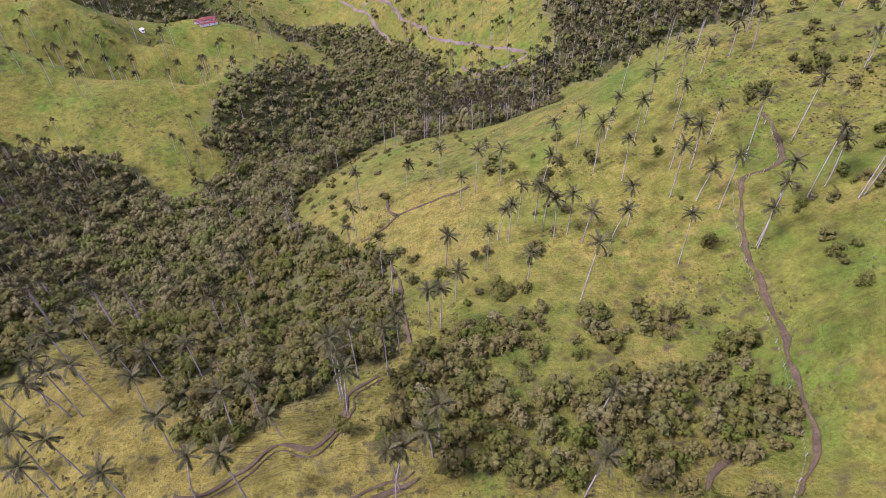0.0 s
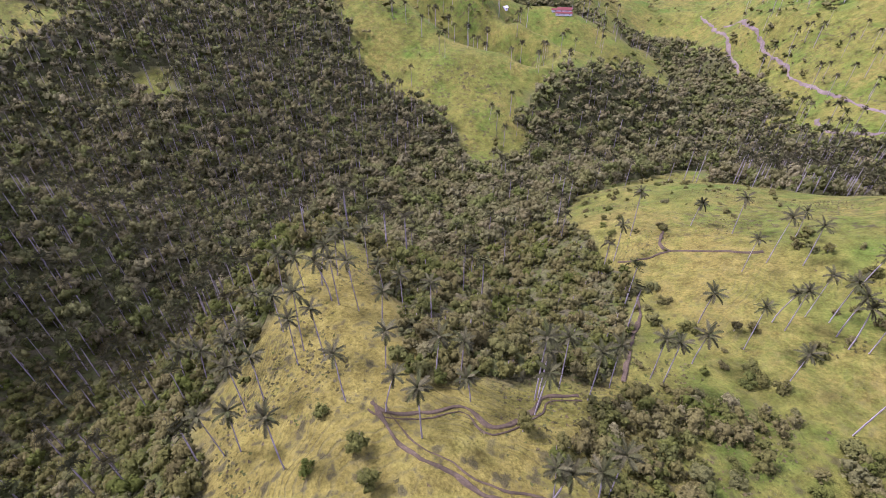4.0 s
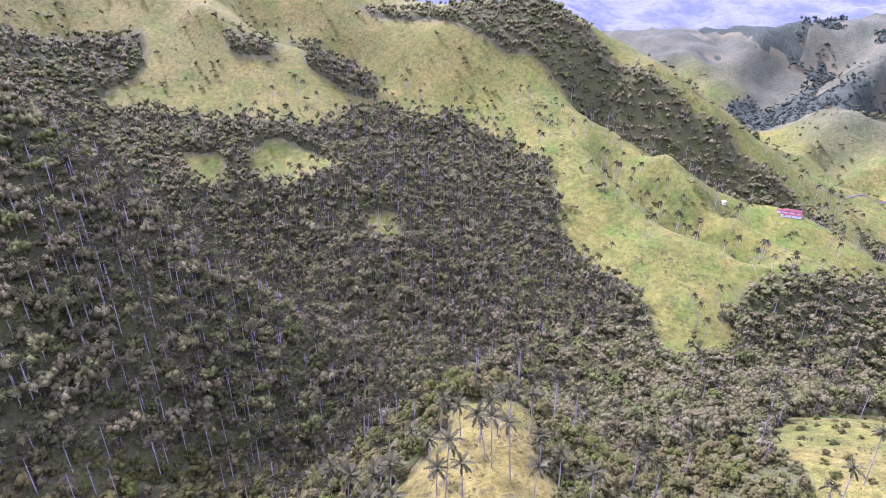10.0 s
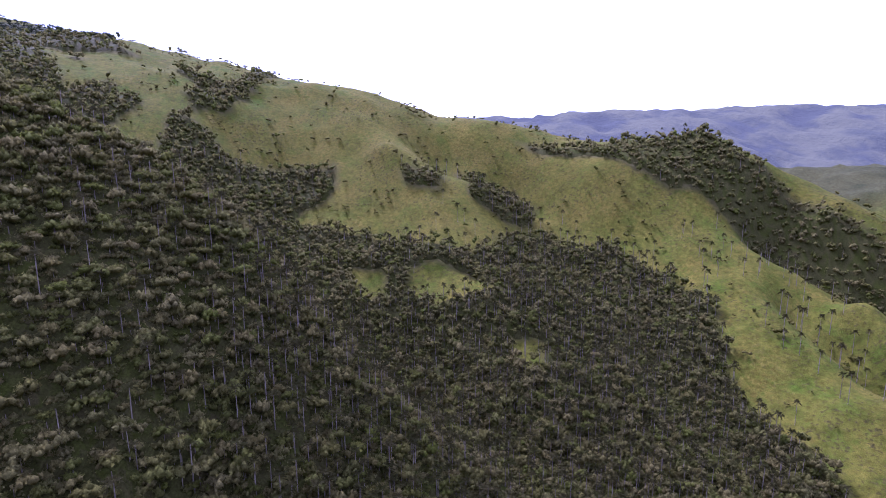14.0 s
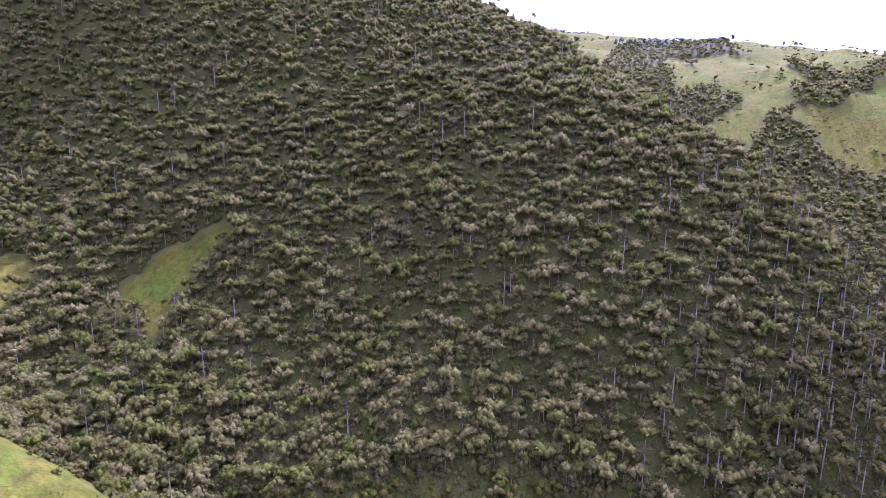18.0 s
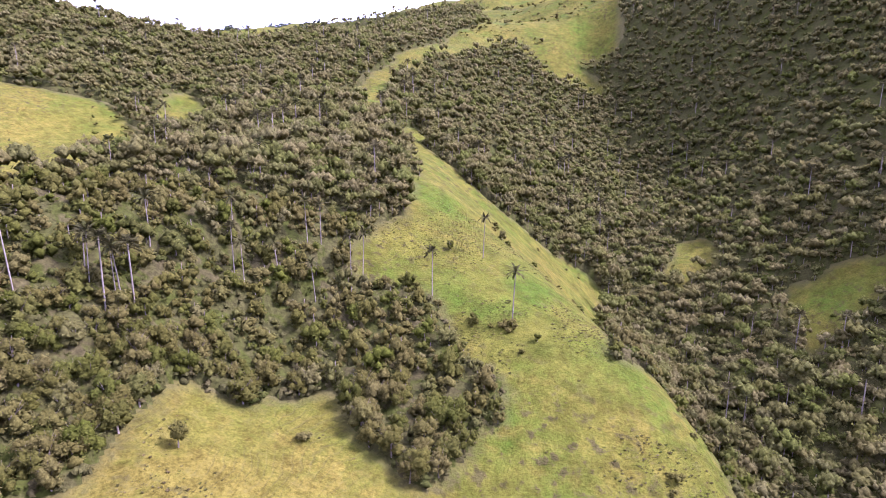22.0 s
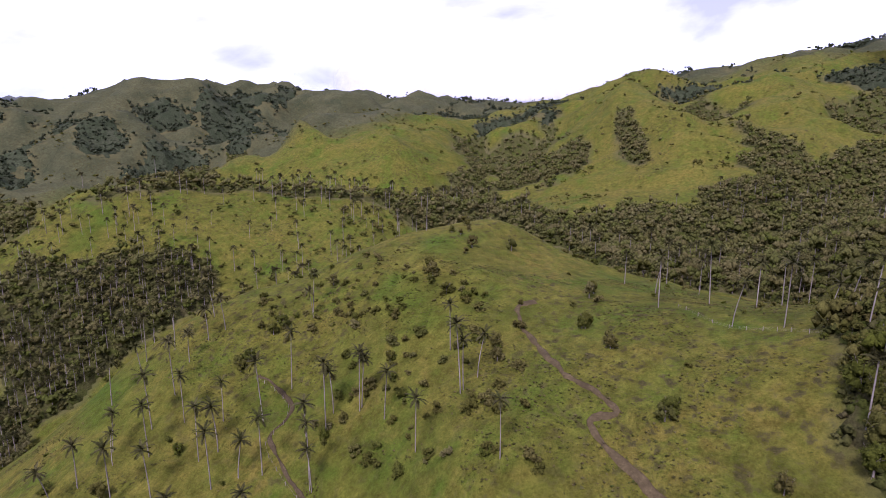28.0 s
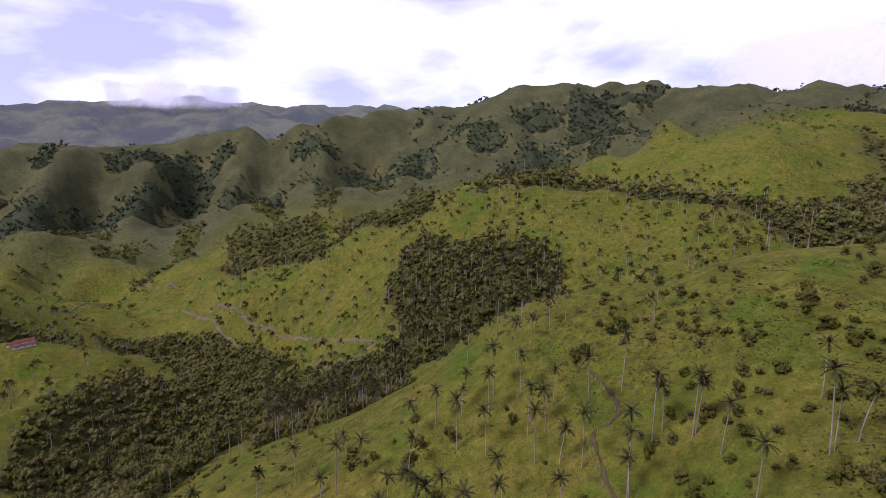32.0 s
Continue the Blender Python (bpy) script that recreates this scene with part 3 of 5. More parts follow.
CLEARINGS = {
    "bright_clearing": [(-630, 137), (-684, 151), (-677, 205), (-586, 253), (-587, 210)],
    "lower_clearing": [(-518, 222), (-500, 265), (-464, 246), (-465, 218)],
    "upper_clearing": [(-684, 78), (-716, 77), (-694, 115), (-650, 132), (-653, 92)],
    "wood_meadow": [(-130, -349), (-136, -412), (-176, -413), (-217, -389), (-218, -372), (-181, -381), (-148, -361)],
    "wood_meadow_low": [(-60, -439), (-73, -488), (-100, -504), (-108, -458), (-80, -437)],
    "crest_meadow": [(184, -790), (158, -1070), (51, -916), (-28, -859), (62, -848), (142, -878)],
    "hill_meadow": [(393, -425), (429, -514), (376, -489), (352, -429)],
}
SCRUB = {
    "thicket": [(-15, 101), (9, 119), (40, 120), (71, 120), (88, 108), (87, 79), (79, 60), (59, 55), (15, 58), (-1, 63), (-13, 78)],
    "scrub": [(-71, 211), (-39, 197), (-1, 161), (35, 133), (42, 119), (8, 113), (-8, 103), (-46, 165)],
    "spur_bushes": [(-72, 72), (-71, 88), (-45, 93), (-45, 87), (-56, 72)],
    "knoll_scrub": [(182, 223), (199, 205), (194, 155), (178, 130), (152, 139), (153, 189)],
    "knoll_face": [(143, 237), (195, 239), (218, 199), (204, 152), (197, 113), (165, 81), (137, 62), (120, 57), (110, 117), (118, 148), (146, 167)],
    "thicket_core": [(16, 80), (34, 87), (51, 94), (74, 92), (89, 80), (86, 68), (68, 62), (29, 64), (15, 71)],
    "hill_scrub": [(118, 206), (132, 205), (159, 216), (152, 202), (129, 196)],
}
PALMS = {
    "green_slope": [(1.3, 160), (22.3, 169.6), (31, 176.2), (37.6, 175.1), (40.2, 168.8), (26.5, 166.2), (48.7, 163.6), (43.8, 163.8), (53.2, 157.2), (62.9, 154.4), (70.6, 161.5), (47, 127.5), (8.1, 198.6), (26.7, 208.6), (95.2, 164.7), (100, 156.8), (87.7, 170.2), (73.1, 215.3), (82.4, 205), (65.2, 197.9), (74.3, 187.4), (97.6, 205.9), (91.6, 185.1), (61.8, 218.8), (53.4, 220.2), (106.5, 191.9), (103.3, 133.6), (81.1, 136.7), (121.3, 146.6), (113.7, 175), (112, 146.2), (131, 138.4), (129.7, 177.5), (127.7, 149.4)],
    "lower_slope": [(41, 77.8), (-2.7, 66.2), (31.3, 54.1), (-29, 87.4), (-32.5, 101.4), (-41.4, 198.3), (30.3, 138.9), (17, 151.3), (-41.4, 219.1), (-19, 237.4), (-1, 232.7), (21.4, 227.1), (161.8, 201.3), (126.6, 235.3), (114.8, 231.9), (103.6, 255.5), (87.5, 249.5), (134.5, 233.3), (-11.1, 55.6), (97.8, 181.8), (89.1, 215.9), (44.4, 199.6), (15, 207.8)],
    "spur": [(-69.9, 31.3), (-88.1, 30.1), (-93, 27.4), (-70.2, 54.1), (-69.7, 70.5), (-88.9, 64.2), (-95, 58.4), (-98.8, 40), (-95.7, 44.8), (-132, 70.3), (-102.2, 84.3), (-94.4, 85.8), (-80.5, 81.8), (-140.5, 40.9), (-131.8, 45.2), (-125.5, 50), (-116.2, 50.2), (-112.5, 53), (-106, 84.7), (-84.6, 97.1), (-70.7, 94.9), (-49.3, 79.3), (-55.8, 76.4)]
    + [(-45.5, 56.1), (-42.8, 74.9), (-28.6, 88.8), (-26.4, 82.1), (-25.5, 96.8), (-16.6, 97), (-10.2, 57.3), (-1.1, 68.1), (-58.4, 57.1), (-112.3, 67.1), (-97.8, 63.5), (-115.7, 89.3), (-114.7, 96.5), (-111.4, 109.3), (-96, 100.4), (-146.7, 48.9), (-129.9, 82.2), (-119.1, 84), (-108.8, 97.3), (-4.6, 119.8), (-13.6, 107.4), (4.5, 135.9), (-0.8, 118.7)],
    "knoll": [(143.5, 100.8), (151.3, 99), (130.2, 124.9), (121.4, 71.2), (164.3, 204.2), (103.6, 135), (161.5, 118.6), (132.2, 138.5), (485.1, 461.7), (507.3, 455.1), (247.3, 199.8), (526.8, 449.1), (412.6, 458.3), (145.3, 100.9), (120.6, 102.2), (76, 221.6), (102.2, 221.5), (108.3, 259.8), (116.5, 248), (138.2, 249.2)],
    "saddle": [(211.2, 29.1), (210.1, 13.2), (202.5, 1.9), (196.3, -8.3), (223.4, 58.2), (253.1, 67.8), (254.1, 44.8), (248.6, 26.1), (261.4, 18.3), (284.7, 55.3), (271.1, 88.1), (269.8, 9.4), (262, -4.6), (291.1, 72.6), (261, -22.8), (272.3, -38.3), (265.6, -71.2), (295.4, -52.1), (281.9, -102.6), (258.4, -131.7)],
    "wood_edge": [(127.6, -24.6), (145.8, -46.6), (142.7, -50.9), (140.9, -132.5), (147.1, -127.3), (146.2, -151.6), (165.3, -39.8), (168, -65.5), (174.5, -52.8), (147.3, -47.7), (144.3, -50.8), (167.7, -65.6), (147.9, -127.2), (121.3, -168.3), (114.2, -180.1), (99.9, -181.9), (87.8, -199.3), (107.6, -202.5), (111.3, -198.1), (46.4, -244.3), (26.4, -201.8), (182.2, -116.6), (168.8, -200.9), (121.4, -238.4), (132.3, -178.1), (140.8, -130.7), (154.7, -110.4)],
    "dome_crest": [(-917, 555), (-941, 526), (-786, 698), (-909, 546), (-935, 527), (-783, 700), (-822, 667), (-834, 655), (-812, 688), (-834, 644), (-872, 630), (-801, 677), (-794, 700), (-805, 677), (-846, 631), (-878, 570), (-955, 483)],
    "palms_far": [(-235, 430.7), (-217.3, 440.9), (-453.2, 432.6), (-484.4, 420.7), (-476.5, 427), (-514.5, 214.2), (-248.4, 536.7), (-242.1, 529.5), (-248.2, 438.9), (-258.7, 584), (-229.9, 593.8), (-660.5, 87.3), (-672.5, 158.9), (-484.8, 247), (-499.6, 268.6), (-312.8, 395.4), (-365, 422.1), (-393.8, 403), (269.9, 687.5), (279.1, 679.6), (287.3, 669.6), (287.3, 640.8), (315.6, 616.7), (342.3, 607.7), (417.6, 461.6), (393.6, 560.8), (364.6, 563.8), (295.6, 606.9), (237.9, 701.5), (-237.4, 701.2), (-200.1, 464.7), (-202.8, 576.9), (-267.7, 582.3), (-160.1, 805), (-93, 618.5), (-168.4, 582.5), (168.7, 750.4), (127.4, 800.3)],
}
LONE = {
    "knoll_crest": [(539, 445), (558, 434), (580, 425), (267, 185), (240, 162), (249, 176), (202, 162), (194, 154), (190, 142), (166, 101), (168, 109), (243, 94), (193, 78), (182, 63), (125, 209), (183, 211), (151, 215)],
    "knoll_trees": [(228.9, 158.3), (248.3, 181.8), (259.4, 177.5), (234, 212.7), (197.8, 156.3), (233, 89.7), (193.3, 76.9), (180.3, 61), (153.9, 34.3), (181.9, 209.2), (160.1, 96.2), (129.2, 207.2), (171.3, 156.3), (263.5, 151), (192.5, 162.5), (151.1, 141.3)],
    "pasture_trees": [(60.9, -239.2), (41.8, -184.2), (98.9, -105), (21.2, -400.6), (45.3, -297.1), (80.3, -199.4), (16, -195.1), (225.2, 88.5), (180.2, 61.9), (152.3, 35.2), (164.1, 98.2), (138.3, 4.3), (199.2, 108.8)],
    "slope_trees": [(17.2, 161.9), (12.6, 159.8), (88.8, 195.3), (47.6, 205.4), (51.7, 209), (64, 204.1), (145.3, 210.5), (150.8, 210.1), (143.9, 218.2), (124.1, 205.7), (32.8, 219), (-20.6, 264.5), (134.4, 251.7), (27, 104.7), (25.9, 122.5), (67.9, 105.4), (-27.4, 114.1), (-15.1, 70.3), (-56.5, 43.9), (-62.6, 20.6), (-47.6, 38.1), (-25.7, 39.7), (-26.2, 74.6), (-45.8, 29.1), (-14.8, 69.3), (-15.3, 74.5)],
}
PATHS = {
    "spur_path": [(-64.3, 57.7), (-59.2, 57.7), (-48.9, 63.2), (-43.1, 70.6), (-32.5, 70.5), (-28, 81.7), (-26.7, 90.2), (-19.6, 97.7)],
    "spur_track": [(-63, 57.7), (-52.9, 52.7), (-43.6, 50.7), (-34.2, 51.8), (-25.8, 51.3), (-16.5, 54.8), (-10.4, 57.5), (-6, 59.9)],
    "slope_path": [(76.9, 52.5), (85.4, 62.9), (88.9, 74.9), (92.3, 88.1), (96.3, 105.3), (99.2, 122.4), (101.6, 137.6), (105.3, 153.7), (110.4, 167.3), (119.2, 167.7), (125.2, 172.2), (127.8, 184.5), (127.3, 196.9)],
    "ledge_path": [(-39, 197.1), (-28.1, 201.6), (-20.3, 209), (-6.5, 211.5), (4.5, 213.2), (12.7, 216.5)],
    "ledge_step": [(-20.3, 209), (-26.3, 214.3), (-30.9, 233.6)],
    "wood_path": [(-10.5, 112.5), (-12.3, 124.6), (-15.9, 140.3), (-18.4, 157.8), (-23.4, 176.4)],
    "knoll_path": [(127.5, 24), (132.5, 36), (138.1, 47.1), (138.4, 47.3), (144.7, 54.2), (152, 49.3), (155.4, 56), (161.2, 70.2), (172.1, 84.2), (187, 102.2), (196.6, 109), (205, 105.4)],
    "foot_path": [(59.4, 53.8), (63.5, 59.8), (69.1, 63.5)],
}
ROADS = {
    "valley_road": [(-69.6, 689.1), (-91.8, 749.3), (-75.2, 782), (-102.4, 824.4), (-145.9, 928.9), (-175.9, 976.4)],
    "far_road": [(-361.9, 907.2), (-333, 1020.2), (-308.9, 1177.2), (-184.4, 1086.8)],
    "hill_road": [(-129, 911.5), (-67.1, 814.2), (-24.9, 754), (-13.1, 724.9), (33.3, 672.3), (81.8, 611.2), (92.3, 591.1), (62.3, 595.1), (37.4, 602), (25.5, 636.6)],
}
FARM = (-307, 729, 30)
COTTAGES = [((-129, 780), 15, 9), ((-368, 675), 70, 4)]
FENCE = [(225, 50.9), (216.3, 41.6), (208.7, 29.6), (207.2, 19), (204.5, 10.8), (199, 1.7)]

# ---- what covers the land ----
def inside(polygon, x, y):
    """Which of the places lie in the polygon."""
    x, y = np.asarray(x), np.asarray(y)
    hit = np.zeros(x.shape, bool)
    for (x0, y0), (x1, y1) in zip(polygon, polygon[1:] + polygon[:1]):
        if y0 != y1:
            hit ^= ((y0 > y) != (y1 > y)) & (x < (x1 - x0) * (y - y0) / (y1 - y0) + x0)
    return hit


def wooded(x, y, rough=1.0):
    """Whether trees stand there; the edges of the woods wander by some metres."""
    u = x + rough * 15 * fractal(x, y, 30, 61, 4)
    v = y + rough * 15 * fractal(x, y, 30, 71, 4)
    wood = np.zeros(np.shape(u), bool)
    for polygon in WOODS.values():
        wood |= inside(polygon, u, v)
    for polygon in CLEARINGS.values():
        wood &= ~inside(polygon, u, v)
    r = np.hypot(x, y)
    gully = 1 - 2 * np.abs(fractal(x, y, 330, 40, 4))
    far = (r > 900) & (0.8 * fractal(x, y, 240, 90, 4) + 0.16 * value_noise(x, y, 30, 92) - 0.9 * (gully - 0.55) > 0.17 + 0.12 * (r < 1500) - 0.02 * ((y > 900) & (x < 1400) & (x > -620)) - 0.12 * ((x < -850) & (y < 150)) + 0.3 * ((x > 600) & (y > 330) & (r < 1550)))
    high = (x > 700) & (y < 150) & (r > 1750) & (fractal(x, y, 300, 95, 3) > -0.25)
    far &= ~((x < -700) & (y > -350) & (y < 600) & (r < 1450))
    return wood | far | high


def mesh_of(name, verts, faces, material_, smooth=False):
    """A mesh from arrays of places and of triangles or quads."""
    me = bpy.data.meshes.new(name)
    verts, faces = np.asarray(verts, np.float32), np.asarray(faces, np.int32)
    me.vertices.add(len(verts))
    me.vertices.foreach_set("co", verts.ravel())
    n, k = faces.shape
    me.loops.add(n * k)
    me.loops.foreach_set("vertex_index", faces.ravel())
    me.polygons.add(n)
    me.polygons.foreach_set("loop_start", np.arange(0, n * k, k, dtype=np.int32))
    me.polygons.foreach_set("use_smooth", np.full(n, smooth))
    me.update(calc_edges=True)
    me.materials.append(material_)
    return me


def attribute(me, name, values):
    me.attributes.new(name, "FLOAT", "POINT").data.foreach_set("value", np.asarray(values, np.float32))


def smooth_step(v, low, high):
    v = np.clip((v - low) / (high - low), 0, 1)
    return v * v * (3 - 2 * v)


def build_land(name, ring, mat, label):
    """A sheet of land between the first and the last ring."""
    turns = 480
    a = np.arange(turns) * 2 * math.pi / turns
    x, y = (ring[:, None] * np.cos(a)).ravel(), (ring[:, None] * np.sin(a)).ravel()
    z = LAND.height(x, y)
    k = np.arange(turns)
    i = np.arange(len(ring) - 1)[:, None] * turns
    quads = np.stack([i + k, i + turns + k, i + turns + (k + 1) % turns, i + (k + 1) % turns], 2).reshape(-1, 4)
    me = mesh_of(name, np.column_stack([x, y, z]), quads, mat, True)
    wood = sum(wooded(x + dx, y + dy).astype(float) for dx, dy in ((0, 0), (4, 0), (-4, 0), (0, 4), (0, -4))) / 5
    attribute(me, "wood", wood)
    dry = np.zeros(len(x))
    for bx, by, size, amount in DRY_AND_SUNLIT:
        dry = np.maximum(dry, amount * (1 - smooth_step(np.hypot(x - bx, y - by), 0.5 * size, 1.2 * size)))
    attribute(me, "dry", np.clip(dry + 0.25 * fractal(x, y, 35, 15), 0, 1))
    r, bearing = np.hypot(x, y), np.degrees(np.arctan2(-x, y))
    gap = smooth_step(bearing, -56, -44) * (1 - smooth_step(bearing, 20, 32))
    # where the hazed grass colour sets in; nearer within the gap's bearings
    attribute(me, "upland", smooth_step(r + 120 * fractal(x, y, 200, 25) + 420 * gap, 1650, 1880))
    return tagged(new(name, me), label, "ground" if name == "ground" else "mountains", kind="structure")


def crowns(x, y, cell, seed):
    """How far each place lies from the nearest tree, and that tree's own number from 0 to 1."""
    ix, iy = np.floor(x / cell).astype(np.int64), np.floor(y / cell).astype(np.int64)
    near, own = np.full(len(x), 1e9), np.zeros(len(x))
    for dx in (-1, 0, 1):
        for dy in (-1, 0, 1):
            a, b = ix + dx, iy + dy
            wide = 0.75 + 0.6 * lattice(a, b, seed + 3)
            d = np.hypot((a + lattice(a, b, seed)) * cell - x, (b + lattice(a, b, seed + 1)) * cell - y) / wide
            nearer = d < near
            near, own = np.where(nearer, d, near), np.where(nearer, lattice(a, b, seed + 2), own)
    return near, own


def build_canopy(name, ring, turns, cell, tall, mat, label):
    """The closed roof of the forest: crown beside crown, with dark clefts between."""
    a = np.arange(turns) * 2 * math.pi / turns
    x, y = (ring[:, None] * np.cos(a)).ravel(), (ring[:, None] * np.sin(a)).ravel()
    wood = wooded(x, y).astype(float).reshape(len(ring), turns)
    inner = np.minimum.reduce([wood, np.roll(wood, 1, 1), np.roll(wood, -1, 1), np.roll(wood, 1, 0), np.roll(wood, -1, 0)]).ravel() > 0
    k = np.arange(turns)
    i = np.arange(len(ring) - 1)[:, None] * turns
    quads = np.stack([i + k, i + turns + k, i + turns + (k + 1) % turns, i + (k + 1) % turns], 2).reshape(-1, 4)
    quads = quads[inner[quads].max(1)]
    used, back = np.unique(quads, return_inverse=True)
    x, y, inner = x[used], y[used], inner[used]
    away, own = crowns(x + 0.22 * cell * value_noise(x, y, 0.45 * cell, 151), y + 0.22 * cell * value_noise(x, y, 0.45 * cell, 152), cell, 160)
    dome = np.sqrt(np.clip(1 - (away / (0.78 * cell)) ** 2, 0, 1))
    height = tall * (0.25 + (0.55 + 0.45 * own) * dome) + 0.16 * tall * value_noise(x, y, 0.33 * cell, 155)
    z = LAND.height(x, y) + np.where(inner, np.maximum(height, 0.5), -1.0)
    me = mesh_of(name, np.column_stack([x, y, z]), back.reshape(-1, 4), mat, True)
    attribute(me, "tint", np.clip(0.5 + 0.3 * fractal(x, y, 40, 33, 3) + 0.8 * (own - 0.5), 0.01, 0.99))
    return tagged(new(name, me), label, "forest", kind="stuff")


def rings(first, last, step, least):
    out = [first]
    while out[-1] < last:
        out.append(out[-1] + max(least, step * out[-1]))
    return np.array(out)


# dry, straw-coloured grass: x, y, size, amount
# the entries at x 1080 and 1240 put sunlight on the slopes as straw colour
DRY_AND_SUNLIT = [(-75, 60, 75, 0.75), (-110, 85, 40, 0.8), (-20, 95, 40, 0.55), (-40, 215, 45, 0.5), (10, 190, 45, 0.45), (95, -95, 55, 0.55),
       (60, 160, 40, 0.25), (1080, 260, 240, 0.2), (1240, 120, 210, 0.2), (-1000, 350, 380, 0.3), (-950, 120, 300, 0.28), (450, -270, 120, 0.3), (90, 40, 60, 0.15)]

RINGS = [0.5, 2.0]
while RINGS[-1] < 4900:
    RINGS.append(RINGS[-1] + max(2.0, 0.0118 * RINGS[-1]))
RINGS = np.array(RINGS)
SPLIT = int(np.searchsorted(RINGS, 2650))
build_land("ground", RINGS[:SPLIT + 1], GRASS, "grassy hills with cattle terraces and woodland floor")
build_land("backdrop_mountains", RINGS[SPLIT:], DISTANCE, "mountain ranges far behind the valley, with a faint blue haze glow")

build_canopy("forest_understory", rings(95.0, 262.0, 0.010, 1.8), 720, 5.0, 3.0, UNDER, "closed mass of saplings and shrubs under the forest, coloured dark for shade")
build_canopy("hill_understory", rings(258.0, 1460.0, 0.0075, 2.0), 900, 7.0, 6.0, UNDER, "saplings and shrubs that close the gaps of the forest, coloured dark for shade")
build_canopy("mountain_understory", rings(1450.0, 2640.0, 0.0085, 6.0), 900, 14.0, 8.0, FAR_LEAF, "closed forest on the high hills, haze tinted into its leaf colour")

# ---- plants: shapes made once, then set out ----
rng = np.random.default_rng(7)


def tube(path, radii, sides=6):
    """A tapered trunk or limb along a path, as triangles."""
    v, f = [], []
    for (x, y, z), q in zip(path, radii):
        for k in range(sides):
            b = 2 * math.pi * k / sides
            v.append((x + q * math.cos(b), y + q * math.sin(b), z))
    for s in range(len(path) - 1):
        for k in range(sides):
            p, n = s * sides + k, s * sides + (k + 1) % sides
            f += [(p, n, p + sides), (n, n + sides, p + sides)]
    return np.array(v, float), np.array(f, int)


def join(*pieces):
    v, f, n = [], [], 0
    for a, b in pieces:
        v.append(a)
        f.append(b + n)
        n += len(a)
    return np.concatenate(v), np.concatenate(f)


OCTA = (np.array([(1, 0, 0), (0, 1, 0), (-1, 0, 0), (0, -1, 0), (0, 0, 1), (0, 0, -1)], float),
        np.array([(0, 1, 4), (1, 2, 4), (2, 3, 4), (3, 0, 4), (1, 0, 5), (2, 1, 5), (3, 2, 5), (0, 3, 5)]))


def leaf_shell(seed, lumps, sprays, spray_size, spread=0.68):
    """A crown of radius 1: uneven lumps of foliage, each with sprays of leaves standing out of it."""
    g = np.random.default_rng(seed)
    base, faces = OCTA
    pieces = []
    for k in range(lumps):
        b, lean = k * 2.4 + g.uniform(-0.5, 0.5), g.uniform(0.2, spread)
        c = np.array([lean * math.cos(b), lean * math.sin(b), g.uniform(-0.1, 0.95) * (1 - 0.45 * lean)])
        if k == 0:
            c = np.array([g.uniform(-0.1, 0.1), g.uniform(-0.1, 0.1), 0.62])
        q = g.uniform(0.24, 0.48) * (1.35 if lumps < 5 else 1.0)
        turn = g.uniform(0, 1.57)
        lump = base @ np.array([[math.cos(turn), math.sin(turn), 0], [-math.sin(turn), math.cos(turn), 0], [0, 0, 0.85]])
        pieces.append((lump * g.uniform(0.62, 1.12, (len(base), 1)) * q + g.normal(size=(len(base), 3)) * 0.05 + c, faces))
        d = g.normal(size=(sprays, 3))
        d[:, 2] = np.abs(d[:, 2]) * 1.1 - 0.3
        d /= np.linalg.norm(d, axis=1)[:, None]
        mid = c + d * q * g.uniform(0.65, 1.15, (sprays, 1)) * np.array([1, 1, 0.85])
        out = d * 0.8 + g.normal(size=(sprays, 3)) * 0.3 + np.array([0, 0, 0.65])
        out /= np.linalg.norm(out, axis=1)[:, None]
        side = np.cross(out, g.normal(size=(sprays, 3)))
        side /= np.linalg.norm(side, axis=1)[:, None]
        up = np.cross(out, side)
        s = spray_size * g.uniform(0.55, 1.4, (sprays, 1))
        v = np.stack([mid + side * s, mid - side * s * 0.6 + up * s * g.uniform(0.5, 1.0, (sprays, 1)), mid - side * s * 0.5 - up * s * g.uniform(0.4, 1.0, (sprays, 1))], 1)
        pieces.append((v.reshape(-1, 3), np.arange(sprays * 3).reshape(-1, 3)))
    return join(*pieces)


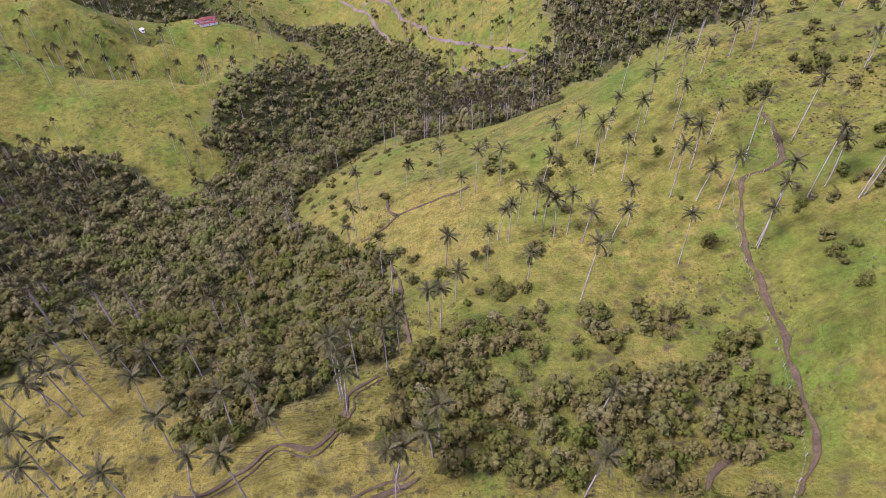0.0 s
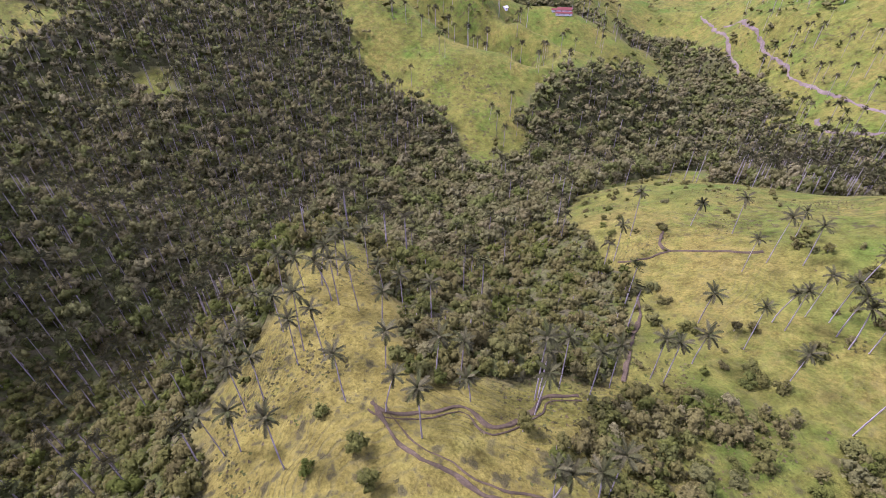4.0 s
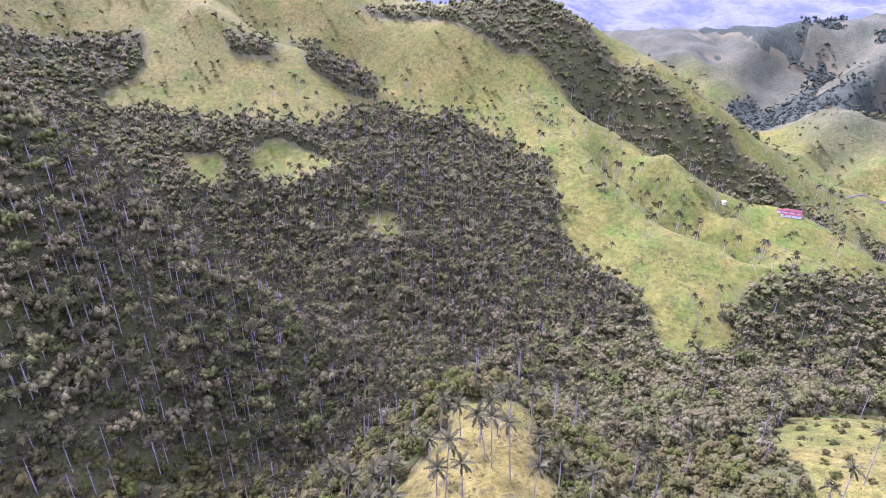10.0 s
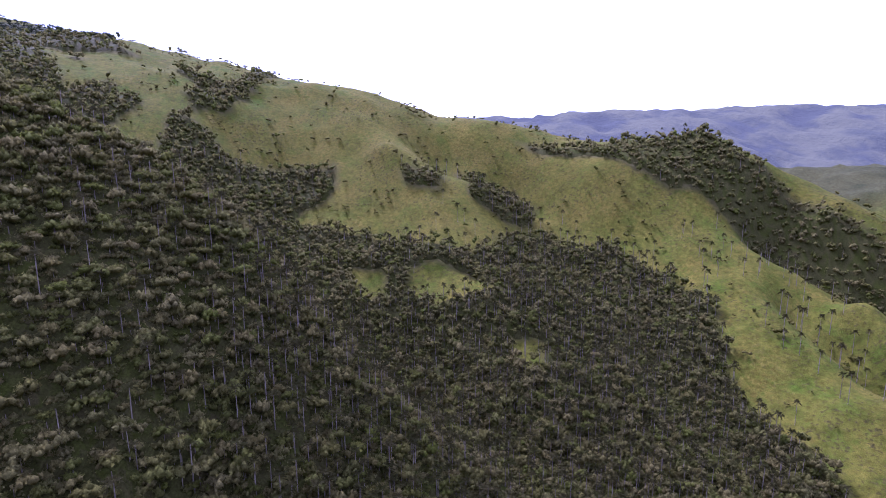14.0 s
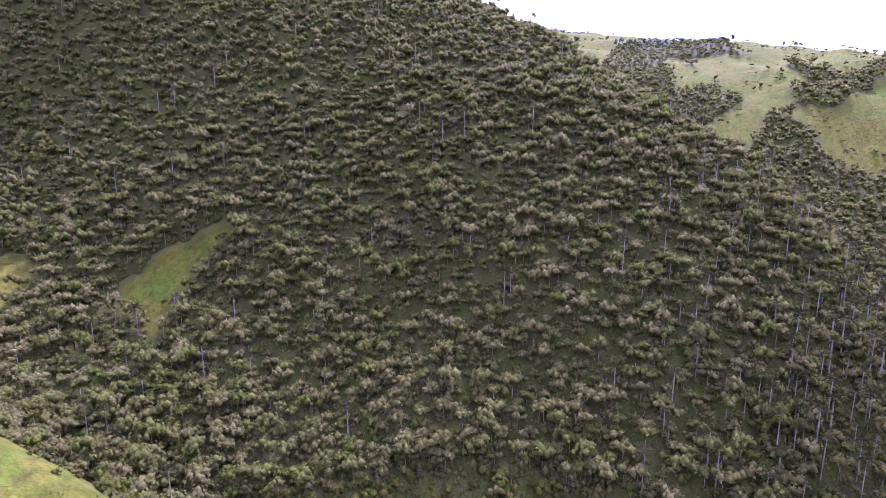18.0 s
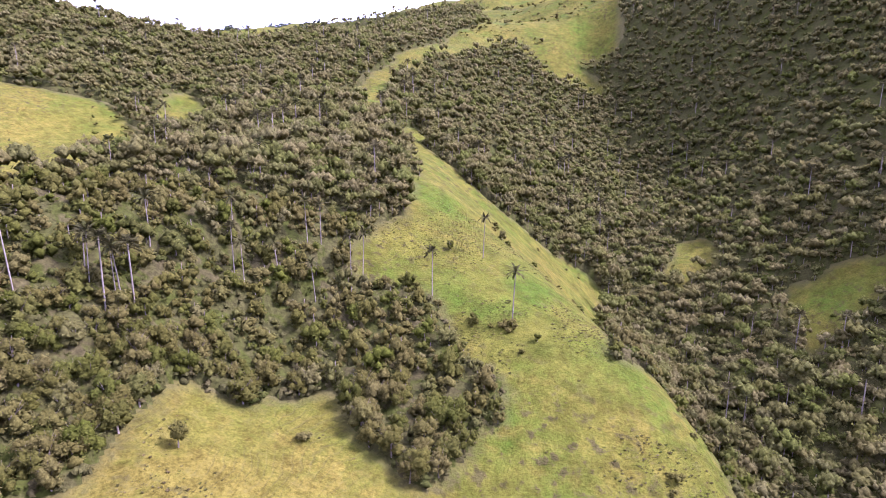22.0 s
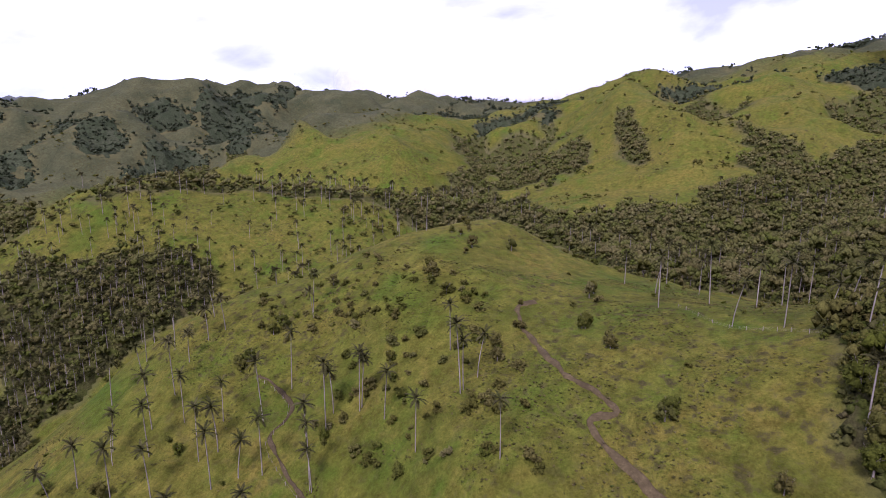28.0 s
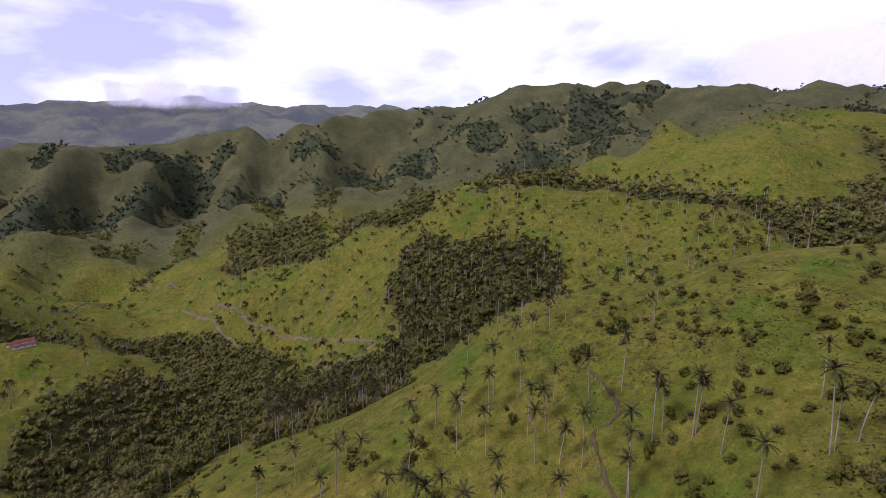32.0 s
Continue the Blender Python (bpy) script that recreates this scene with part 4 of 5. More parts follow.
def canopy(seed, lumps, sprays, spray_size, solid):
    """A tree of radius 1: a broad, domed crown of separate clusters, and leafy lower branches."""
    g = np.random.default_rng(seed)
    base, faces = solid
    pieces = []
    for k in range(lumps):
        crown = math.ceil(0.62 * lumps)
        b, lean = k * 2.4 + g.uniform(-0.4, 0.4), math.sqrt((k + 0.2) / crown) * g.uniform(0.58, 0.85)
        c = np.array([lean * math.cos(b), lean * math.sin(b), 0.95 - 0.55 * lean * lean + g.uniform(-0.18, 0.18)])
        q = g.uniform(0.30, 0.48) * (1.2 if lumps < 6 else 1.0)
        if k >= crown:
            lean = g.uniform(0.15, 0.6)
            c = np.array([lean * math.cos(b), lean * math.sin(b), g.uniform(-0.65, 0.3)])
        shape = base * g.uniform(0.55, 1.25, (len(base), 1)) * np.array([1, 1, 0.72]) * q
        pieces.append((shape + c, faces))
        d = g.normal(size=(sprays, 3))
        d[:, 2] = np.abs(d[:, 2]) - 0.2
        d /= np.linalg.norm(d, axis=1)[:, None]
        mid = c + d * q * g.uniform(0.75, 1.35, (sprays, 1)) * np.array([1, 1, 0.75])
        out = d + g.normal(size=(sprays, 3)) * 0.55 + np.array([0, 0, 0.25])
        side = np.cross(out, g.normal(size=(sprays, 3)))
        side /= np.linalg.norm(side, axis=1)[:, None]
        up = np.cross(out, side)
        up /= np.linalg.norm(up, axis=1)[:, None]
        w = spray_size * g.uniform(0.6, 1.4, (sprays, 1))
        v = np.stack([mid + side * w, mid - side * w * 0.6 + up * w * 0.8, mid - side * w * 0.5 - up * w * 0.8], 1)
        pieces.append((v.reshape(-1, 3), np.arange(sprays * 3).reshape(-1, 3)))
    return join(*pieces)


def limbs(seed, reach, top, count=4):
    g = np.random.default_rng(seed)
    pieces = []
    for k in range(count):
        b = k * 2 * math.pi / count + g.uniform(-0.4, 0.4)
        e = reach * g.uniform(0.5, 0.9)
        pieces.append(tube([(0, 0, top * 0.55), (e * 0.4 * math.cos(b), e * 0.4 * math.sin(b), top * 0.75), (e * math.cos(b), e * math.sin(b), top * g.uniform(0.95, 1.15))], [0.14, 0.09, 0.03], 3))
    return pieces


def frond(g, length, lift, turn, leaflets, droop=1.0, slim=0.20):
    """One palm leaf: a stiff arching rib with leaflets on both sides."""
    v, f = [], []
    ca, sa = math.cos(turn), math.sin(turn)
    rib = []
    for k in range(leaflets + 1):
        u = k / leaflets
        rib.append((length * (math.cos(lift) * u - 0.08 * u * u), length * (math.sin(lift) * u - droop * 0.42 * u * u)))
    for k in range(leaflets):
        (o0, u0), (o1, u1) = rib[k], rib[k + 1]
        o2, u2 = o1 + 0.7 * (o1 - o0), u1 + 0.7 * (u1 - u0)
        wide = length * slim * (0.3 + 0.7 * math.sin(math.pi * (0.15 + 0.8 * (k + 0.5) / leaflets)))
        for s in (-1, 1):
            tip = (o1 + wide * 0.9, s * wide, (u0 + u1) / 2 - wide * g.uniform(0.15, 0.5))
            n = len(v)
            for o, w, h in ((o0, -0.05 * s, u0), (o2, 0.05 * s, u2), tip):
                v.append((o * ca - w * sa, o * sa + w * ca, h))
            f.append((n, n + 1, n + 2))
    return np.array(v), np.array(f)


def palm_crown(seed, fronds, leaflets, length=3.7, slim=0.20):
    g = np.random.default_rng(seed)
    pieces = []
    for k in range(fronds):
        u = k / fronds
        lift = 1.15 - 1.75 * u + g.uniform(-0.12, 0.12)
        pieces.append(frond(g, length * g.uniform(0.85, 1.1), lift, k * 2.399 + g.uniform(-0.2, 0.2), leaflets, 0.6 + 0.5 * u, slim))
    return join(*pieces)


def palm_trunk(seed, height, sides=6, steps=4):
    g = np.random.default_rng(seed)
    bx, by = g.normal(size=2) * 0.9
    path = [(bx * (k / steps) ** 1.6, by * (k / steps) ** 1.6, height * k / steps) for k in range(steps + 1)]
    path[0] = (0, 0, -1.5)
    v, f = tube(path, [0.22 - 0.07 * k / steps for k in range(steps + 1)], sides)
    return (v, f), path[-1]


def part(name, me, parent, label=""):
    ob = new(name, me)
    ob.parent = parent
    return tagged(ob, label)


def thing(name, label, category, group=""):
    return tagged(new(name), label, category, group)


def put_copies(models, places, sizes, group=""):
    """Sets the models out in turn: the first of each is used itself, the rest are copies."""
    g = np.random.default_rng(len(places) + 3)
    heights = LAND.height([p[0] for p in places], [p[1] for p in places])
    used = set()
    for k, ((x, y), z) in enumerate(zip(places, heights)):
        n = int(g.integers(len(models)))
        m, s = pose(x, y, float(z), g.uniform(-3, 3), g.uniform(-3, 3), g.uniform(0, 360)), float(g.uniform(*sizes))
        ob = models[n] if n not in used else copy_thing(models[n], m)
        ob.matrix_basis = m
        ob.scale = (s, s, s * float(g.uniform(0.9, 1.12)))
        used.add(n)


def scatter(shape, x, y, z, turn, size, stretch):
    """Many copies of a shape in one array of places."""
    v, f = shape
    n = len(x)
    c, s = np.cos(turn)[:, None], np.sin(turn)[:, None]
    q = size[:, None]
    out = np.stack([(v[:, 0] * c - v[:, 1] * s) * q + x[:, None], (v[:, 0] * s + v[:, 1] * c) * q + y[:, None], v[:, 2] * q * stretch[:, None] + z[:, None]], 2)
    faces = f[None] + (np.arange(n) * len(v))[:, None, None]
    return out.reshape(-1, 3), faces.reshape(-1, 3)


def stuff(name, shapes, x, y, size, mat, label, category, sink=0.0, stretch=None, parent=None):
    """All the plants of one kind that stand too thick to be counted, as one object."""
    z = LAND.height(x, y) - sink
    kind_ = rng.integers(0, len(shapes), len(x))
    turn = rng.uniform(0, 2 * math.pi, len(x))
    stretch = rng.uniform(0.85, 1.25, len(x)) if stretch is None else stretch
    tint = np.clip(0.5 + 0.5 * fractal(x, y, 40, 33, 3) + rng.uniform(-0.42, 0.42, len(x)), 0.01, 0.99)
    vs, fs, ts, n = [], [], [], 0
    for k, shape in enumerate(shapes):
        m = kind_ == k
        if not m.any():
            continue
        v, f = scatter(shape, x[m], y[m], z[m], turn[m], size[m], stretch[m])
        vs.append(v)
        fs.append(f + n)
        ts.append(np.repeat(tint[m], len(shape[0])))
        n += len(v)
    me = mesh_of(name, np.concatenate(vs), np.concatenate(fs), mat, True)
    attribute(me, "tint", np.concatenate(ts))
    return tagged(new(name, me), label, category, kind="stuff")


def jittered(spacing, reach, near=0.0):
    """Places about that far apart in a ring of land round the middle of the valley."""
    k = np.arange(-reach, reach, spacing)
    x, y = np.meshgrid(k, k)
    x, y = x.ravel(), y.ravel()
    x, y = x + rng.uniform(-0.48, 0.48, len(x)) * spacing, y + rng.uniform(-0.48, 0.48, len(x)) * spacing
    r = np.hypot(x, y)
    m = (r >= near) & (r < reach)
    return x[m], y[m]


# tall palms in the open, each a thing of its own; the near ones have every leaf
PALM_LABEL = "tall wax palm with a pale slender trunk and drooping crown"
near_models, palm_models = [], []
g = np.random.default_rng(12)
leaf_meshes = [mesh_of("frond", *frond(g, 3.7 * q, 0.0, 0.0, 9, 0.9), PALM_LEAF) for q in (0.9, 1.0, 1.1)]
for k in range(6):
    tall = (22, 19, 24, 17, 21, 15)[k]
    trunk, top = palm_trunk(k, tall)
    trunk_mesh = mesh_of("trunk", *trunk, TRUNK, True)
    tree = thing("palm_tree", PALM_LABEL, "palm tree", "palms on the pasture")
    part("trunk", trunk_mesh, tree, "pale grey ringed trunk")
    v, f = palm_crown(k, 18, 8)
    part("crown", mesh_of("crown", v + np.array(top), f, PALM_LEAF), tree)
    palm_models.append(tree)
    tree = thing("palm_tree", PALM_LABEL, "palm tree", "palms on the pasture")
    part("trunk", trunk_mesh, tree, "pale grey ringed trunk")
    boss = join(tube([(0, 0, -0.7), (0, 0, 0.0), (0, 0, 0.9)], [0.20, 0.30, 0.10], 6), tube([(0, 0, 0.6), (0.15, 0.1, 2.4)], [0.06, 0.01], 3))
    crown = part("crown", mesh_of("crown", *boss, PALM_LEAF, True), tree, "bud and leaf bases")
    crown.location = top
    for n in range(17):
        u = n / 17
        leaf = part("frond", leaf_meshes[(n + k) % 3], crown)
        leaf.rotation_euler = (g.uniform(-0.25, 0.25), -(1.2 - 1.75 * u + g.uniform(-0.15, 0.15)), n * 2.399 + g.uniform(-0.25, 0.25))
        leaf.location = (0, 0, 0.25 - 0.4 * u)
    near_models.append(tree)
palm_places = [p for group in PALMS.values() for p in group]
near_palms = [p for p in palm_places if math.hypot(*p) < 235]
put_copies(near_models, near_palms, (0.82, 1.12))
put_copies(palm_models, [p for p in palm_places if math.hypot(*p) >= 235], (0.82, 1.12))

# broad-leaved trees
NEAR_TREES = [leaf_shell(20 + k, 14, 44, 0.072) for k in range(6)]
TREES = [leaf_shell(30 + k, 9, 17, 0.105) for k in range(6)]
EDGE_TREES = [canopy(50 + k, 8, 11, 0.13, OCTA) for k in range(7)]
MID_TREES = [canopy(40 + k, 4, 4, 0.22, OCTA) for k in range(6)]
FAR_TREES = [canopy(60 + k, 2, 2, 0.3, OCTA) for k in range(5)]
x, y = jittered(5.1, 255, 70)
u, v = jittered(6.1, 520, 255)
x, y = np.concatenate([x, u]), np.concatenate([y, v])
m = wooded(x, y)
x, y = x[m], y[m]
near_first = np.argsort(np.hypot(x - 60, y + 40))
own, rest = near_first[:280], near_first[280:]
tree_models = []
for k in range(5):
    tree = thing("tree", "broad-leaved cloud-forest tree with a lumpy dark green crown", "tree", "trees at the edge of the wood")
    v, f = join(tube([(0, 0, -1.5), (0.15, 0.1, 4.0), (0.1, 0.3, 7.5)], [0.34, 0.26, 0.15], 6), *limbs(k, 4.4, 8.2, 7))
    part("trunk", mesh_of("trunk", v, f, BARK, True), tree, "grey branching trunk")
    v, f = NEAR_TREES[k]
    part("crown", mesh_of("crown", v * np.array([5.0, 5.0, 6.4]) + np.array([0, 0, 3.2]), f, LEAF, True), tree)
    tree_models.append(tree)
lone_models = []
for k in range(5):
    lone = thing("tree", "small rounded tree standing alone on the grass", "tree", "lone trees on the pasture")
    for o in tree_models[k].children:
        part(o.name.split(".")[0], o.data, lone, o.get("label", ""))
    lone_models.append(lone)
put_copies(tree_models, list(zip(x[own].tolist(), y[own].tolist())), (0.6, 1.05))
put_copies(lone_models, [p for group in LONE.values() for p in group], (0.32, 0.72))
def raised(shapes, tall, up):
    return [(v * np.array([1, 1, tall]) + np.array([0, 0, up]), f) for v, f in shapes]


for name, shapes, pick in (("woodland", TREES, rest[np.hypot(x[rest], y[rest]) < 250]), ("hill_woodland", EDGE_TREES, rest[np.hypot(x[rest], y[rest]) >= 250])):
    size = 2.5 + 3.6 * rng.uniform(0, 1, len(pick)) ** 1.5 if name == "woodland" else 3.5 + 4.4 * rng.uniform(0, 1, len(pick)) ** 1.9
    stuff(name, raised(shapes, 1.2, 1.0) if shapes is EDGE_TREES else raised(shapes, 1.25, 0.4), x[pick], y[pick], size, LEAF if name == "woodland" else HILL_LEAF, "dense cloud forest of mixed green and grey-brown crowns", "forest")
    stems = [tube([(0, 0, -0.3), (0.03, 0.02, 1.4)], [0.055, 0.03], 3), tube([(0, 0, -0.3), (-0.05, 0.02, 1.5)], [0.05, 0.03], 3)]
    stuff(name + "_stems", stems, x[pick], y[pick], size, BARK, "grey stems of the forest trees", "tree trunks")

# undergrowth that closes the gaps near the edge of the woods
x, y = jittered(3.3, 225, 70)
m = wooded(x, y, 0.8)
x, y = x[m], y[m]
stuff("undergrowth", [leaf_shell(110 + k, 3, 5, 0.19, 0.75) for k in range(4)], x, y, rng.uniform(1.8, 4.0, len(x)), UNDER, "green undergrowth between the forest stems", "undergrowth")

x, y = jittered(7.6, 900, 520)
m = wooded(x, y)
x, y = x[m], y[m]
stuff("valley_woodland", raised(MID_TREES, 1.2, 0.9), x, y, 3.9 + 3.6 * rng.uniform(0, 1, len(x)) ** 1.4, HILL_LEAF, "dense dark forest on the valley sides", "forest")
x, y = jittered(11.5, 2500, 900)
u, v = jittered(9.5, 1250, 900)
x, y = np.concatenate([x, u]), np.concatenate([y, v])
b = np.degrees(np.arctan2(-x, y))
m = wooded(x, y) & (((b < 118) & (b > -172)) | (np.hypot(x, y) < 1200)) & ((np.hypot(x, y) < 1800) | ((b < 26) & (b > -128) & (rng.uniform(0, 1, len(x)) < 0.6)))
x, y = x[m], y[m]
size = (4.4 + 4.0 * rng.uniform(0, 1, len(x)) ** 1.4) * np.where(np.hypot(x, y) > 1800, 1.3, 1.0)
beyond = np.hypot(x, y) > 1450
stuff("hill_forest", raised(FAR_TREES, 1.3, 0.25), x[~beyond], y[~beyond], size[~beyond], HILL_LEAF, "grey-brown woods in the folds of the hills", "forest")
stuff("far_woodland", raised(FAR_TREES, 1.3, 0.25), x[beyond], y[beyond], size[beyond], FAR_LEAF, "distant woods on the high hills, their leaves darkened and blued for haze", "forest")
# palms that stand in the woods
x, y = jittered(10.5, 1000, 90)
m = wooded(x, y)
x, y = x[m], y[m]
bearing, r = np.degrees(np.arctan2(-x, y)), np.hypot(x, y)
thick = 0.12 + 0.24 * fractal(x, y, 120, 52, 3) + 0.75 * inside(WOODS["palm_wood"], x, y) + 0.7 * ((np.hypot(x + 560, y - 330) < 280) | (np.hypot(x + 330, y - 90) < 130))
thick += 0.2 * ((bearing > 45) & (bearing < 108) & (r < 480))
thick = np.where((bearing > 108) | (bearing < -100), 0.05, thick) * np.where(r > 650, 0.55, 1)
m = rng.uniform(0, 1, len(x)) < thick
x, y = x[m], y[m]
# and thinly over the open hillsides beyond the near slope
u, v = jittered(19, 950, 330)
b = np.degrees(np.arctan2(-u, v))
m = (rng.uniform(0, 1, len(u)) < 0.5 * smooth_step(fractal(u, v, 110, 58, 3), -0.15, 0.2)) & ~wooded(u, v) & (b > -58) & (b < 75)
x, y = np.concatenate([x, u[m]]), np.concatenate([y, v[m]])
h = rng.uniform(19, 29, len(x))
pole = [tube([(0, 0, -0.05), (0.004, 0.0, 0.5), (0.01, 0.006, 1.0)], [0.0125, 0.0105, 0.009], 4)]
stuff("palm_stems_in_the_wood", pole, x, y, h, TRUNK, "pale palm trunks rising out of the forest", "palm trunks", stretch=np.ones(len(x)))
heads = [palm_crown(70 + k, 12, 3, 0.155, 0.24) for k in range(4)]
stuff("palm_heads_in_the_wood", [(v + np.array([0.01, 0.006, 1.0]), f) for v, f in heads], x, y, h, PALM_LEAF, "palm crowns over the forest", "palm crowns", stretch=np.ones(len(x)))

# shrubs
SHRUBS = [leaf_shell(90 + k, 8, 22, 0.115) for k in range(4)]
x, y = jittered(4.0, 420, 50)
chance = 0.006 + 0.10 * smooth_step(fractal(x, y, 45, 77, 3), 0.08, 0.3)
for name, amount in (("thicket", 0.25), ("scrub", 0.30), ("spur_bushes", 0.95), ("knoll_scrub", 0.36), ("knoll_face", 0.24), ("hill_scrub", 0.45)):
    clump = smooth_step(fractal(x, y, 22, 83, 3), -0.35, 0.05)
    chance = np.where(inside(SCRUB[name], x, y), amount * clump, chance)
m = (rng.uniform(0, 1, len(x)) < chance) & ~wooded(x, y)
x, y = x[m], y[m]
order = np.argsort(np.hypot(x, y))
own, rest = order[:280], order[280:]
shrub_models = []
for k in range(4):
    v, f = SHRUBS[k]
    me = mesh_of("shrub", v * np.array([1.0, 1.0, 1.05]) + np.array([0, 0, 0.12]), f, LEAF, True)
    shrub_models.append(tagged(new("shrub", me), "rounded leafy shrub on the pasture", "shrub", "shrubs on the pasture"))
put_copies(shrub_models, list(zip(x[own].tolist(), y[own].tolist())), (1.3, 3.9))
stuff("scrub", SHRUBS, x[rest], y[rest], rng.uniform(1.0, 2.9, len(rest)), LEAF, "scattered shrubs and small trees on the slopes", "shrubs")
x, y = jittered(11.0, 1800, 420)
b, r = np.degrees(np.arctan2(-x, y)), np.hypot(x, y)
grove = (r < 1000) & (b > -62) & (b < 12) & (fractal(x, y, 95, 99, 4) > 0.02)
m = (rng.uniform(0, 1, len(x)) < 0.025 + 0.06 * (x < -700) + 0.05 * ((x > 300) & (y > 250)) + 0.34 * grove + 0.5 * smooth_step(fractal(x, y, 95, 79, 4), 0.14, 0.32)) & ~wooded(x, y)
x, y = x[m], y[m]
stuff("hillside_bushes", FAR_TREES, x, y, 1.6 + 6.0 * rng.uniform(0, 1, len(x)) ** 2.4, LEAF, "scattered bushes and trees on the grass hills", "bushes")

# the thicket in the hollow of the green slope
x, y = jittered(4.6, 160, 40)
m = inside(SCRUB["thicket"], x, y) & (fractal(x, y, 24, 83, 3) + 0.10 * rng.uniform(-1, 1, len(x)) > -0.10)
m |= inside(SCRUB["spur_bushes"], x, y) | inside(SCRUB["thicket_core"], x, y)
x, y = x[m], y[m]
bush_models = []
for k in range(6):
    v, f = TREES[k]
    me = mesh_of("bush", v * np.array([1.0, 1.0, 1.15]) + np.array([0, 0, 0.25]), f, LEAF, True)
    bush_models.append(tagged(new("bush", me), "tall leafy bush in a dense thicket", "bush", "bushes of the thicket"))
put_copies(bush_models, list(zip(x.tolist(), y.tolist())), (2.4, 4.8))

# weeds and fern in the grass
def weed_shape(seed):
    g = np.random.default_rng(seed)
    v = []
    for k in range(5):
        b, e = g.uniform(0, 6.3), g.uniform(0.5, 1.0)
        c, s = math.cos(b), math.sin(b)
        v += [(0.42 * s, -0.42 * c, -0.1), (-0.42 * s, 0.42 * c, 0.25), (e * c, e * s, g.uniform(0.1, 0.5))]
    return np.array(v), np.arange(15).reshape(-1, 3)


x, y = jittered(1.45, 300, 30)
patchy = smooth_step(fractal(x, y, 30, 101, 4), -0.08, 0.25)
m = (rng.uniform(0, 1, len(x)) < 0.02 + 0.85 * patchy * patchy) & ~wooded(x, y)
x, y = x[m], y[m]
stuff("weeds", [weed_shape(k) for k in range(4)], x, y, 0.25 + 0.8 * rng.uniform(0, 1, len(x)) ** 2, WEED, "brown fern and weeds in the grass", "weeds")

# ---- trodden paths and roads ----
def smooth_line(points, step=1.5):
    p = [Vector((a, b, 0)) for a, b in points]
    out = []
    for k in range(len(p) - 1):
        a, b, c, d = p[max(k - 1, 0)], p[k], p[k + 1], p[min(k + 2, len(p) - 1)]
        n = max(2, int((c - b).length / step))
        for j in range(n):
            t = j / n
            out.append(0.5 * ((2 * b) + (c - a) * t + (2 * a - 5 * b + 4 * c - d) * t * t + (3 * b - a - 3 * c + d) * t ** 3))
    return np.array([(q.x, q.y) for q in out + [p[-1]]])


def ribbon(name, points, width, mat, label, wander=1.8, lift=0.55):
    line = smooth_line(points)
    line = line + wander * np.column_stack([fractal(line[:, 0], line[:, 1], 10, 5, 3), fractal(line[:, 0], line[:, 1], 10, 8, 3)])
    d = np.gradient(line, axis=0)
    side = np.column_stack([-d[:, 1], d[:, 0]]) / np.maximum(np.linalg.norm(d, axis=1), 1e-6)[:, None]
    wide = width * np.clip(1 + 1.3 * fractal(line[:, 0], line[:, 1], 6, 17, 3), 0.3, 2.2)
    across = (-1.0, -0.55, -0.2, 0.2, 0.55, 1.0)
    rise = (-0.7, lift, lift - 0.10, lift - 0.12, lift, -0.7)
    v = []
    for u, h in zip(across, rise):
        q = line + side * (wide * u)[:, None]
        v.append(np.column_stack([q, LAND.height(q[:, 0], q[:, 1]) + h]))
    n, k = len(line), len(across)
    v = np.stack(v, 1).reshape(-1, 3)
    i = np.arange(n - 1)[:, None] * k + np.arange(k - 1)
    quads = np.stack([i, i + k, i + k + 1, i + 1], 2).reshape(-1, 4)
    return tagged(new(name, mesh_of(name, v, quads, mat, True)), label, "road" if mat is DUST else "path", kind="structure")


for name, points in PATHS.items():
    wide, mud = (1.5, RED_MUD) if name == "knoll_path" else (0.8 if "ledge" in name else 0.9, MUD)
    ribbon("path_" + name, points, wide, mud, "muddy cattle path worn into the grass")
def beside(points, off):
    """A line that runs that far beside another."""
    p = np.array(points)
    d = np.gradient(p, axis=0)
    side = np.column_stack([-d[:, 1], d[:, 0]]) / np.linalg.norm(d, axis=1)[:, None]
    return [tuple(q) for q in p + side * off]


for name, off in (("spur_track", 2.6), ("spur_path", -2.4)):
    ribbon("path_hoof_track", beside(PATHS[name], off), 0.33, MUD, "narrow hoof track beside the muddy path", 2.4, 0.35)
for name, points in ROADS.items():
    ribbon("road_" + name, points, 1.9, DUST, "pale unpaved road along the valley side", 2.0, 0.9)


# ---- farm buildings ----
def bar(size, at, turn=0.0):
    """A box of that size with softened edges, standing on the given place."""
    bm = bmesh.new()
    bmesh.ops.create_cube(bm, size=1.0)
    bmesh.ops.scale(bm, vec=size, verts=bm.verts)
    bmesh.ops.bevel(bm, geom=bm.edges[:], offset=min(size) * 0.06, segments=1, affect="EDGES")
    bmesh.ops.transform(bm, matrix=pose(at[0], at[1], at[2] + size[2] / 2, 0, 0, turn), verts=bm.verts)
    return bm


